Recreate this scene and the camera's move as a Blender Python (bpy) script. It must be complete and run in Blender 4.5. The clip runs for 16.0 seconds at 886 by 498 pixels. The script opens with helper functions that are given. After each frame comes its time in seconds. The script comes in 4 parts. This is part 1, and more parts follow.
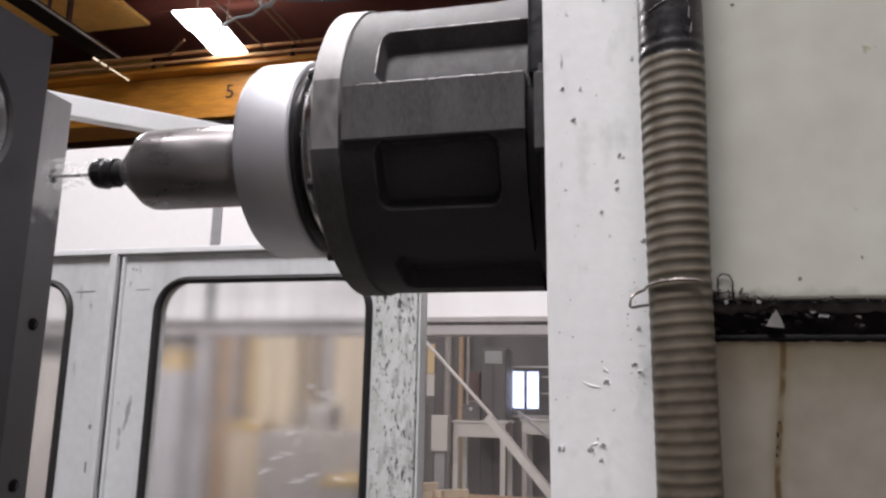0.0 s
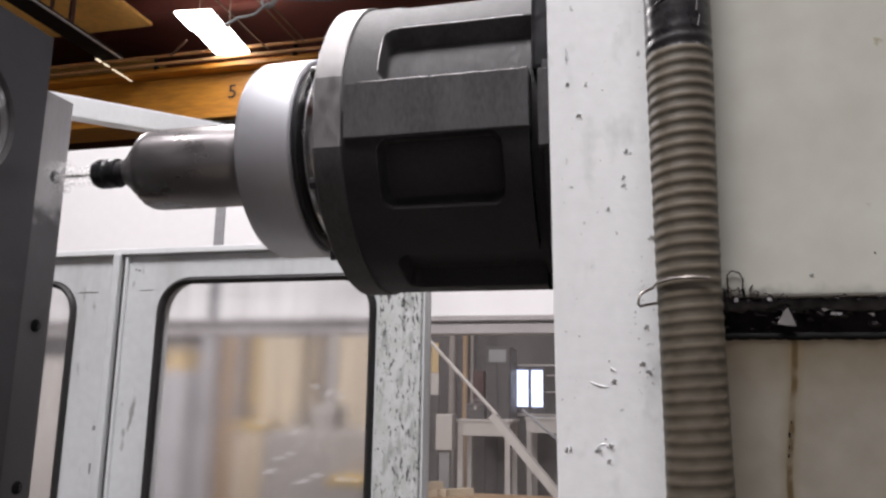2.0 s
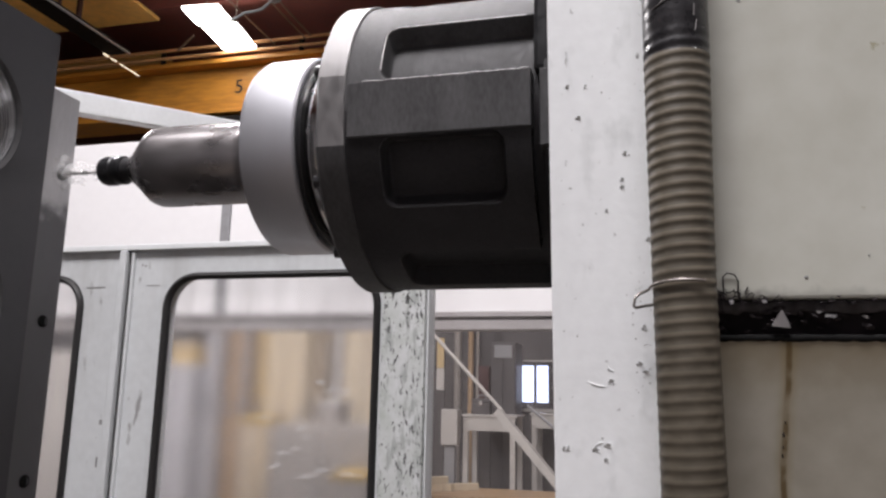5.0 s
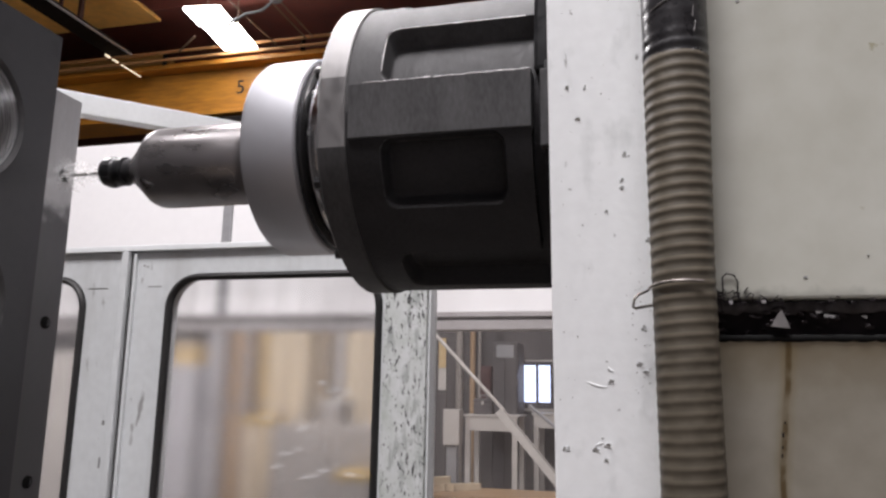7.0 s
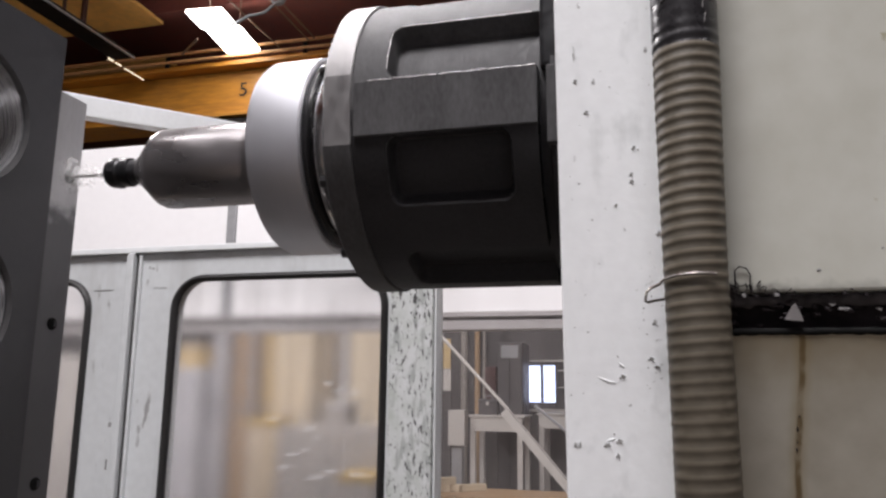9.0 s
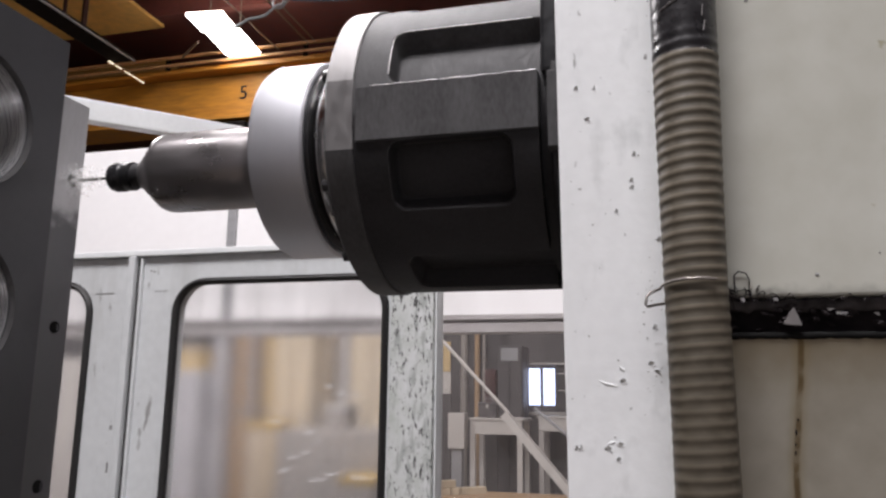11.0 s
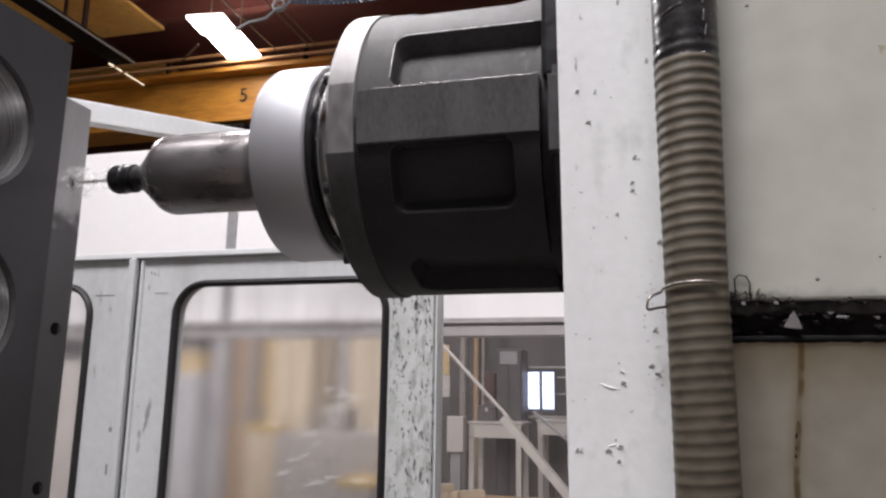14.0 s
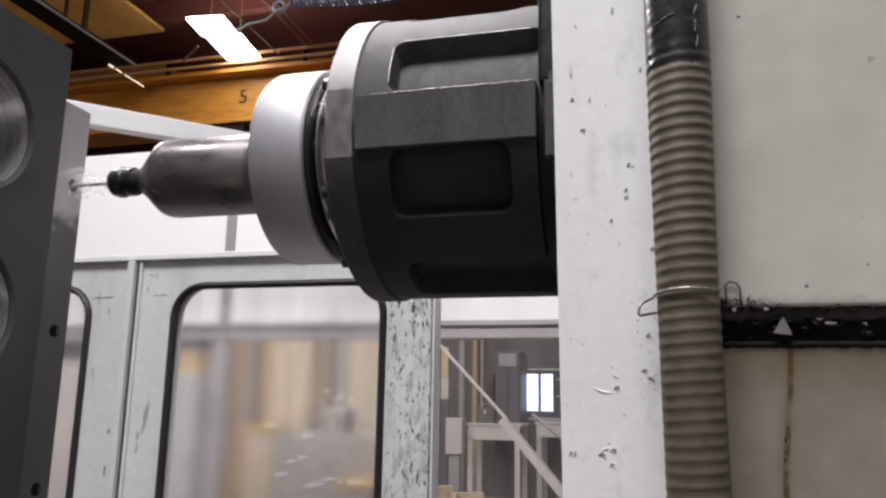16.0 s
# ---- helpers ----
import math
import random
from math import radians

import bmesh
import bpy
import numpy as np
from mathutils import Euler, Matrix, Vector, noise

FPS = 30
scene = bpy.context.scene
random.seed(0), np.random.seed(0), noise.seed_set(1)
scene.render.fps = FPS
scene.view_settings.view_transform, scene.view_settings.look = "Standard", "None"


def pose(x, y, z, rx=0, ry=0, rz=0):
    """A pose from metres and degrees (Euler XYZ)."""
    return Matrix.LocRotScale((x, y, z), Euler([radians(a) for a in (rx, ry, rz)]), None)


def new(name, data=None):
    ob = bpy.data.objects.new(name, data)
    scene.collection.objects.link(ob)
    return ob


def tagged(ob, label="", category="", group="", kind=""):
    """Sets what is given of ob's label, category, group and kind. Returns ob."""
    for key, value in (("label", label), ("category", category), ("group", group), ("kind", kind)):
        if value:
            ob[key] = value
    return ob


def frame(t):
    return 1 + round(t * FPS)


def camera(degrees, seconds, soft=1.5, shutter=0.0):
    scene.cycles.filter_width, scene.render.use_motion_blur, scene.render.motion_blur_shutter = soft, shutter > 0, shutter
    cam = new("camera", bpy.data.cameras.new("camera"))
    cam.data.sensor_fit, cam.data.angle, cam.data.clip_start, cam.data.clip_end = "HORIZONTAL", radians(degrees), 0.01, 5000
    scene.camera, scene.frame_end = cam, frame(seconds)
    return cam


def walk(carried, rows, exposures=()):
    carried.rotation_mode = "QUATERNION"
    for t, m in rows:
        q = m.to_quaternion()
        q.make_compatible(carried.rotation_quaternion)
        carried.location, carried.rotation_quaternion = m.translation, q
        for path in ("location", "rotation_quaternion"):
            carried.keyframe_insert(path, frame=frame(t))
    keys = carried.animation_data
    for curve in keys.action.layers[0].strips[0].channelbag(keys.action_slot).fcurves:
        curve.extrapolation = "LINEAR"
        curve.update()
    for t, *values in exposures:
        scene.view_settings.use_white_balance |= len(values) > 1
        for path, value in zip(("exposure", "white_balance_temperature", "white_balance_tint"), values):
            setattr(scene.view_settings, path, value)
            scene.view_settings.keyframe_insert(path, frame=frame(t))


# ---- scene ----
cam = camera(59.92, 16.0, soft=2.5)
PATH = [
    (0, pose(-0.0002, 0.0004, 1.0004, 101.131, -1.119, 13.809)),
    (0.5, pose(-0.0004, 0.0035, 1.0003, 100.996, -1.140, 13.118)),
    (1, pose(-0.0023, 0.0047, 0.9996, 100.968, -1.267, 13.342)),
    (1.5, pose(-0.0028, 0.0070, 1.0006, 100.932, -1.138, 13.433)),
    (2, pose(-0.0022, 0.0066, 1.0015, 101.038, -0.844, 14.119)),
    (2.5, pose(0.0004, 0.0040, 1.0035, 100.980, -0.941, 14.229)),
    (3, pose(0.0017, 0.0032, 1.0050, 100.920, -1.047, 14.363)),
    (3.5, pose(0.0027, 0.0025, 1.0039, 100.805, -1.221, 14.292)),
    (4, pose(0.0024, 0.0004, 1.0033, 100.616, -1.193, 14.625)),
    (6.5, pose(0.0037, 0.0046, 1.0042, 100.763, -0.986, 14.391)),
    (7, pose(0.0039, 0.0008, 1.0040, 100.661, -1.017, 14.694)),
    (7.5, pose(0.0040, -0.0023, 1.0034, 100.928, -0.734, 13.932)),
    (8, pose(0.0013, -0.0024, 1.0031, 101.163, -0.700, 14.369)),
    (8.5, pose(0.0007, -0.0000, 1.0026, 100.826, -0.636, 14.805)),
    (9, pose(0.0002, 0.0033, 1.0016, 100.727, -0.653, 15.031)),
    (11.5, pose(-0.0002, -0.0021, 1.0018, 100.969, -0.677, 14.994)),
    (12, pose(-0.0008, 0.0004, 1.0009, 100.974, -0.754, 14.946)),
    (12.5, pose(0.0015, -0.0031, 1.0018, 101.046, -0.719, 14.970)),
    (13, pose(0.0019, -0.0030, 1.0016, 101.049, -0.702, 14.899)),
    (13.5, pose(0.0004, -0.0014, 1.0011, 101.145, -0.912, 14.927)),
    (14, pose(-0.0009, -0.0030, 1.0012, 101.176, -0.848, 14.919)),
    (14.5, pose(-0.0007, -0.0037, 1.0014, 101.157, -0.851, 14.952)),
    (15, pose(-0.0003, -0.0061, 1.0014, 101.218, -0.926, 14.979)),
    (15.5, pose(0.0006, -0.0088, 1.0023, 101.300, -0.948, 15.096)),
    (16, pose(0.0026, -0.0091, 1.0023, 101.305, -0.971, 14.845)),
]
walk(cam, PATH)

# ---- world and light ----
world = bpy.data.worlds.new("world")
world.use_nodes = True
world.node_tree.nodes["Background"].inputs[0].default_value = (0.8, 0.85, 1.0, 1)
world.node_tree.nodes["Background"].inputs[1].default_value = 0.15
scene.world = world
scene.view_settings.exposure = 0.0


def ceiling_lamp(x, y, z, sx, sy, watts, color=(1.0, 0.957, 0.98)):
    data = bpy.data.lights.new("high_bay_lamp", "AREA")
    data.shape, data.size, data.size_y, data.energy, data.color = "RECTANGLE", sx, sy, watts, color
    ob = new("high_bay_lamp", data)
    ob.matrix_world = pose(x, y, z)
    return ob


LAMPS = [(-0.4, -0.95, 1.4, 1.2, 250), (-2.35, -0.1, 0.4, 0.18, 28), (-1.3, 1.85, 1.4, 0.4, 140), (2.6, 0.5, 0.5, 1.2, 60),
         (-1.5, 6.0, 0.5, 1.2, 38), (-4.6, 3.6, 0.5, 1.2, 170)]
for lx, ly, sx, sy, watts in LAMPS:
    ceiling_lamp(lx, ly, 4.585, sx, sy, watts)


# ---- materials ----
def material(name, color, rough=0.6, metal=0.0, vary=0.18, fine=60.0, coarse=6.0, bump=0.15, tint=None, spec=0.5, stretch=(1, 1, 1)):
    """Base colour broken up by coarse stains and fine grain, with matching roughness and relief."""
    m = bpy.data.materials.new(name)
    m.use_nodes = True
    n, l = m.node_tree.nodes, m.node_tree.links
    b = n["Principled BSDF"]
    b.inputs["Metallic"].default_value = metal
    b.inputs["Specular IOR Level"].default_value = spec
    tc = n.new("ShaderNodeTexCoord")
    mp = n.new("ShaderNodeMapping")
    mp.inputs["Scale"].default_value = stretch
    l.new(tc.outputs["Object"], mp.inputs["Vector"])
    big, small = n.new("ShaderNodeTexNoise"), n.new("ShaderNodeTexNoise")
    big.inputs["Scale"].default_value, big.inputs["Detail"].default_value = coarse, 5
    small.inputs["Scale"].default_value, small.inputs["Detail"].default_value = fine, 6
    l.new(mp.outputs[0], big.inputs["Vector"])
    l.new(mp.outputs[0], small.inputs["Vector"])
    add = n.new("ShaderNodeMath")
    add.operation = "ADD"
    l.new(big.outputs["Fac"], add.inputs[0])
    l.new(small.outputs["Fac"], add.inputs[1])
    ramp = n.new("ShaderNodeValToRGB")
    lo = [c * (1 - vary) for c in color]
    hi = [min(1, c * (1 + vary)) for c in color]
    if tint:
        lo = [c * (1 - vary) for c in tint]
    ramp.color_ramp.elements[0].position, ramp.color_ramp.elements[0].color = 0.30, (*lo, 1)
    ramp.color_ramp.elements[1].position, ramp.color_ramp.elements[1].color = 0.70, (*hi, 1)
    half = n.new("ShaderNodeMath")
    half.operation = "MULTIPLY"
    half.inputs[1].default_value = 0.5
    l.new(add.outputs[0], half.inputs[0])
    l.new(half.outputs[0], ramp.inputs[0])
    l.new(ramp.outputs[0], b.inputs["Base Color"])
    rr = n.new("ShaderNodeMapRange")
    rr.inputs["From Min"].default_value, rr.inputs["From Max"].default_value = 0.3, 0.7
    rr.inputs["To Min"].default_value, rr.inputs["To Max"].default_value = max(0.02, rough - 0.1), min(1, rough + 0.1)
    l.new(small.outputs["Fac"], rr.inputs["Value"])
    l.new(rr.outputs[0], b.inputs["Roughness"])
    if bump:
        bp = n.new("ShaderNodeBump")
        bp.inputs["Strength"].default_value, bp.inputs["Distance"].default_value = bump, 0.002
        l.new(small.outputs["Fac"], bp.inputs["Height"])
        l.new(bp.outputs[0], b.inputs["Normal"])
    return m


def chips(m, color, scale, low, high, stretch=(1, 1, 1), turn=(0, 0, 0)):
    """Lays flaked-off patches of another colour over a painted material."""
    n, l = m.node_tree.nodes, m.node_tree.links
    b = n["Principled BSDF"]
    old = b.inputs["Base Color"].links[0].from_socket
    tc, mp, ns = n.new("ShaderNodeTexCoord"), n.new("ShaderNodeMapping"), n.new("ShaderNodeTexNoise")
    mp.inputs["Scale"].default_value = stretch
    mp.inputs["Rotation"].default_value = turn
    ns.inputs["Scale"].default_value, ns.inputs["Detail"].default_value, ns.inputs["Roughness"].default_value = scale, 4, 0.6
    l.new(tc.outputs["Object"], mp.inputs[0])
    l.new(mp.outputs[0], ns.inputs["Vector"])
    mr = n.new("ShaderNodeMapRange")
    mr.inputs["From Min"].default_value, mr.inputs["From Max"].default_value = low, high
    patch = n.new("ShaderNodeTexNoise")
    patch.inputs["Scale"].default_value = scale / 7
    l.new(mp.outputs[0], patch.inputs["Vector"])
    dense = n.new("ShaderNodeMath")
    dense.operation, dense.inputs[1].default_value, dense.inputs[2].default_value = "MULTIPLY_ADD", 0.3, -0.15
    l.new(patch.outputs["Fac"], dense.inputs[0])
    total = n.new("ShaderNodeMath")
    l.new(ns.outputs["Fac"], total.inputs[0])
    l.new(dense.outputs[0], total.inputs[1])
    l.new(total.outputs[0], mr.inputs["Value"])
    mix = n.new("ShaderNodeMix")
    mix.data_type = "RGBA"
    l.new(mr.outputs[0], mix.inputs["Factor"])
    l.new(old, mix.inputs["A"])
    mix.inputs["B"].default_value = (*color, 1)
    l.new(mix.outputs["Result"], b.inputs["Base Color"])
    return m


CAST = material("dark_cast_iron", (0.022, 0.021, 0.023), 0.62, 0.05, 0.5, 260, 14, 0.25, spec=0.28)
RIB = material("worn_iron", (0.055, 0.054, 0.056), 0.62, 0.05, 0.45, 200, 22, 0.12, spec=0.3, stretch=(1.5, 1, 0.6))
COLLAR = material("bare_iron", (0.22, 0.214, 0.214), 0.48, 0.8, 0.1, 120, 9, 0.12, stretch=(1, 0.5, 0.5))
WORN_GLINT = material("worn_highlight_iron", (0.4, 0.39, 0.39), 0.4, 0.6, 0.4, 200, 60, 0.2)
RING = material("brushed_steel", (0.56, 0.565, 0.6), 0.52, 0.82, 0.04, 300, 8, 0.0, stretch=(6, 0.4, 0.4))
CHROME = material("polished_steel", (0.7, 0.69, 0.68), 0.2, 1.0, 0.08, 80, 10, 0.03)
HOLDER = material("holder_steel", (0.235, 0.222, 0.224), 0.32, 0.82, 0.2, 40, 16, 0.0, stretch=(0.5, 1, 1))
BLACK = material("black_steel", (0.018, 0.018, 0.02), 0.4, 0.4, 0.3, 120, 20, 0.1)
RUBBER = material("black_rubber", (0.014, 0.013, 0.013), 0.55, 0, 0.25, 150, 12, 0.1)
DRILLM = material("drill_steel", (0.4, 0.39, 0.38), 0.3, 0.9, 0.1, 200, 20, 0.05)
WORK = material("dark_milled_steel", (0.082, 0.082, 0.088), 0.5, 0.5, 0.08, 90, 4, 0.02)
EDGE = material("milled_steel", (0.54, 0.54, 0.55), 0.42, 0.7, 0.12, 200, 14, 0.06, stretch=(1, 2, 0.5))
LINER = material("turned_steel", (0.42, 0.42, 0.43), 0.28, 0.55, 0.2, 60, 14, 0.05, stretch=(14, 0.4, 0.4))
PAINT = material("white_paint", (0.76, 0.78, 0.79), 0.45, 0, 0.06, 90, 7, 0.08)
DOORP = material("grey_white_paint", (0.6, 0.62, 0.63), 0.45, 0, 0.08, 60, 5, 0.08)
chips(DOORP, (0.48, 0.49, 0.49), 9, 0.5, 0.72, (1.3, 1, 0.25))
chips(DOORP, (0.3, 0.3, 0.3), 26, 0.665, 0.73, (1.3, 1, 0.4))
CHIPPED = material("flaking_paint", (0.57, 0.58, 0.59), 0.5, 0, 0.14, 60, 12, 0.2, tint=(0.5, 0.54, 0.5))
chips(CHIPPED, (0.36, 0.38, 0.37), 46, 0.54, 0.66, (1.5, 1, 0.4), (0, 0.3, 0))
chips(CHIPPED, (0.07, 0.07, 0.07), 150, 0.60, 0.64, (1.6, 1, 0.6), (0, 0.5, 0))
chips(CHIPPED, (0.05, 0.05, 0.05), 62, 0.63, 0.665, (1.9, 1, 0.6), (0, 0.75, 0))
POSTP = material("chipped_white_paint", (0.83, 0.85, 0.865), 0.42, 0, 0.05, 120, 14, 0.1)
chips(POSTP, (0.66, 0.68, 0.69), 24, 0.56, 0.70, (1.2, 1, 0.7))
chips(POSTP, (0.3, 0.3, 0.3), 130, 0.70, 0.74, (1.2, 1, 0.7))
PANEL = material("cream_paint", (0.515, 0.52, 0.475), 0.4, 0, 0.08, 60, 7, 0.06, tint=(0.5, 0.5, 0.44))
chips(PANEL, (0.35, 0.33, 0.24), 45, 0.74, 0.78)
PANEL2 = material("dull_cream_paint", (0.46, 0.445, 0.385), 0.5, 0, 0.12, 60, 9, 0.06, tint=(0.41, 0.38, 0.31))


def value(n, l, op, a, b=None, c=None):
    """One arithmetic node on sockets or numbers; returns its output."""
    node = n.new("ShaderNodeMath")
    node.operation = op
    for i, v in enumerate((a, b, c)):
        if v is None:
            continue
        if isinstance(v, (int, float)):
            node.inputs[i].default_value = v
        else:
            l.new(v, node.inputs[i])
    return node.outputs[0]


def soft_step(n, l, v, a, b, c=0.0, d=1.0):
    node = n.new("ShaderNodeMapRange")
    node.interpolation_type = "SMOOTHSTEP"
    for name, x in (("From Min", a), ("From Max", b), ("To Min", c), ("To Max", d)):
        node.inputs[name].default_value = x
    l.new(v, node.inputs["Value"])
    return node.outputs[0]


def tint_over(m, fac, color):
    """Lays a colour over a material's base colour by a mask."""
    n, l = m.node_tree.nodes, m.node_tree.links
    b = n["Principled BSDF"]
    mix = n.new("ShaderNodeMix")
    mix.data_type = "RGBA"
    l.new(fac, mix.inputs["Factor"])
    l.new(b.inputs["Base Color"].links[0].from_socket, mix.inputs["A"])
    mix.inputs["B"].default_value = (*color, 1)
    l.new(mix.outputs["Result"], b.inputs["Base Color"])


def coords(n, l, scale):
    """Object coordinates split, with a noise of that scale."""
    tc, sp, ns = n.new("ShaderNodeTexCoord"), n.new("ShaderNodeSeparateXYZ"), n.new("ShaderNodeTexNoise")
    ns.inputs["Scale"].default_value, ns.inputs["Detail"].default_value = scale, 5
    l.new(tc.outputs["Object"], sp.inputs[0])
    l.new(tc.outputs["Object"], ns.inputs["Vector"])
    return sp.outputs, ns.outputs["Fac"]


def seep_stains():
    """Brown oil seeping from the seam and a rusty run that wanders down the sheet."""
    n, l = PANEL2.node_tree.nodes, PANEL2.node_tree.links
    (x, y, z), noise = coords(n, l, 70)
    depth = value(n, l, "MULTIPLY_ADD", noise, 0.022, z)
    soak = value(n, l, "MULTIPLY", soft_step(n, l, depth, -0.03, 0.016), 0.75)
    tint_over(PANEL2, soak, (0.23, 0.185, 0.11))
    wander = value(n, l, "MULTIPLY", value(n, l, "SINE", value(n, l, "MULTIPLY_ADD", z, 45.0, 1.9)), 0.002)
    middle = value(n, l, "ADD", value(n, l, "ADD", wander, 0.0685), value(n, l, "MULTIPLY_ADD", noise, 0.0024, -0.0012))
    off = value(n, l, "ABSOLUTE", value(n, l, "SUBTRACT", x, middle))
    broad = value(n, l, "MULTIPLY", soft_step(n, l, off, 0.006, 0.0008), 0.45)
    tint_over(PANEL2, broad, (0.27, 0.21, 0.1))
    core = value(n, l, "MULTIPLY", soft_step(n, l, off, 0.0021, 0.0006), soft_step(n, l, noise, 0.3, 0.55, 0.25, 0.9))
    tint_over(PANEL2, core, (0.13, 0.085, 0.03))


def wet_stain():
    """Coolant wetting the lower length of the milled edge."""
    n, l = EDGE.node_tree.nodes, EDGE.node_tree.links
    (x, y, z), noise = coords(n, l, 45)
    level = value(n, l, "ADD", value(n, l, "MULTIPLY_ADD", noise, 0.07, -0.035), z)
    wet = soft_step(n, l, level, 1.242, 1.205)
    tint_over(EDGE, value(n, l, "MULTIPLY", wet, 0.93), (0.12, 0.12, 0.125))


def worn_spiral(pitch, start):
    """Pale rubbed crests along the hose's spiral, fainter towards its lower end."""
    n, l = HOSEM.node_tree.nodes, HOSEM.node_tree.links
    (x, y, z), noise = coords(n, l, 60)
    angle = value(n, l, "ARCTAN2", y, x)
    turn = value(n, l, "SUBTRACT", value(n, l, "MULTIPLY", value(n, l, "SUBTRACT", z, start), 2 * math.pi / pitch), angle)
    wave = value(n, l, "SINE", turn)
    crest = soft_step(n, l, wave, -0.1, 1.0)
    strong = value(n, l, "MULTIPLY", soft_step(n, l, z, 1.0, 1.09, 0.38, 1.0), soft_step(n, l, noise, 0.25, 0.65, 0.45, 1.0))
    tint_over(HOSEM, value(n, l, "MULTIPLY", crest, strong), (0.19, 0.165, 0.124))


def seam_grime():
    """Oily dirt creeping over the lower edge of the upper panel."""
    n, l = PANEL.node_tree.nodes, PANEL.node_tree.links
    (x, y, z), noise = coords(n, l, 120)
    level = value(n, l, "MULTIPLY_ADD", noise, -0.014, z)
    near = soft_step(n, l, x, 0.075, 0.045, 0.35, 1.0)
    tint_over(PANEL, value(n, l, "MULTIPLY", soft_step(n, l, level, 1.0520, 1.0455), near), (0.05, 0.046, 0.042))


CHIP = material("bare_chip", (0.27, 0.27, 0.27), 0.6, 0.2, 0.3, 300, 60, 0.2)
GRIME = material("oily_grime", (0.032, 0.028, 0.03), 0.9, 0, 0.5, 120, 30, 0.4, spec=0.03)
DIRT = material("caked_dirt", (0.075, 0.07, 0.074), 0.8, 0, 0.6, 160, 45, 0.6, spec=0.1)
HOLE = material("dark_hole", (0.008, 0.008, 0.008), 0.8, 0, 0.2, 100, 20, 0.05, spec=0.1)
HOSEM = material("grey_brown_hose", (0.075, 0.063, 0.046), 0.55, 0, 0.3, 160, 24, 0.12)
HOSED = material("dark_hose_cuff", (0.022, 0.021, 0.023), 0.32, 0, 0.4, 160, 30, 0.2, spec=0.5)
WIRE = material("steel_wire", (0.22, 0.2, 0.185), 0.4, 0.9, 0.2, 200, 30, 0.05)
DULL = material("dull_flake", (0.2, 0.19, 0.19), 0.5, 0.2, 0.3, 200, 30, 0.1)
FOIL = material("metal_swarf", (0.6, 0.6, 0.6), 0.3, 0.9, 0.2, 200, 30, 0.1)
HEADER = material("white_sheet", (0.86, 0.85, 0.86), 0.5, 0, 0.03, 30, 2, 0.03)
MIDG = material("mid_grey_paint", (0.36, 0.34, 0.34), 0.5, 0, 0.12, 40, 6, 0.06)
GREYM = material("grey_frame", (0.3, 0.3, 0.31), 0.5, 0.1, 0.15, 60, 8, 0.08)
YELLOW = material("yellow_girder_paint", (0.52, 0.225, 0.024), 0.5, 0, 0.25, 20, 2.5, 0.1, tint=(0.34, 0.14, 0.02), stretch=(0.25, 1, 1.6))
TAN = material("tan_board", (0.78, 0.46, 0.13), 0.7, 0, 0.2, 12, 1.5, 0.1)
MAROON = material("maroon_roof_deck", (0.21, 0.07, 0.055), 0.6, 0, 0.3, 15, 1.2, 0.1)
DARKM = material("dark_maroon_steel", (0.075, 0.03, 0.024), 0.6, 0, 0.3, 15, 2, 0.1)
CABLE = material("silver_cable", (0.3, 0.32, 0.33), 0.4, 0.4, 0.3, 60, 10, 0.05)
BROWN = material("brown_duct", (0.011, 0.008, 0.007), 0.8, 0.0, 0.3, 20, 3, 0.1, spec=0.15)
RAIL = material("dusty_rail_paint", (0.62, 0.36, 0.17), 0.5, 0, 0.25, 20, 4, 0.1)
PALE = material("pale_conduit", (0.3, 0.24, 0.19), 0.4, 0.5, 0.15, 40, 6, 0.05)
BLUE = material("blue_cable", (0.06, 0.09, 0.16), 0.4, 0, 0.3, 60, 10, 0.05)
CONC = material("concrete_floor", (0.14, 0.12, 0.1), 0.6, 0, 0.25, 18, 1.3, 0.2)
WALLM = material("grey_hall_wall", (0.2, 0.19, 0.2), 0.7, 0, 0.2, 8, 0.8, 0.1)
CARD = material("tan_cabinet", (0.52, 0.42, 0.3), 0.6, 0, 0.15, 14, 2, 0.05)
CARD2 = material("brown_cabinet", (0.42, 0.28, 0.16), 0.6, 0, 0.15, 14, 2, 0.05)
OCHRE = material("ochre_bin", (0.55, 0.36, 0.08), 0.5, 0, 0.2, 18, 3, 0.05)
TANC = material("pale_ochre_cabinet", (0.6, 0.44, 0.22), 0.6, 0, 0.15, 14, 2, 0.05)
CREAMC = material("cream_cabinet", (0.6, 0.5, 0.36), 0.6, 0, 0.12, 14, 2, 0.05)
GREYC = material("grey_brown_cabinet", (0.34, 0.31, 0.285), 0.6, 0, 0.2, 14, 4, 0.05)
LIGHTG = material("light_grey_cabinet", (0.54, 0.51, 0.48), 0.5, 0, 0.1, 20, 3, 0.05)
REDM = material("dark_red_paint", (0.075, 0.026, 0.026), 0.5, 0, 0.2, 20, 3, 0.05)
LILAC = material("lilac_grey_paint", (0.5, 0.495, 0.52), 0.5, 0, 0.12, 20, 2, 0.05)
DARKG = material("dark_grey_cabinet", (0.088, 0.08, 0.083), 0.5, 0.1, 0.2, 20, 3, 0.05)

seep_stains()
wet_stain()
worn_spiral(0.0060, 1.117)
seam_grime()


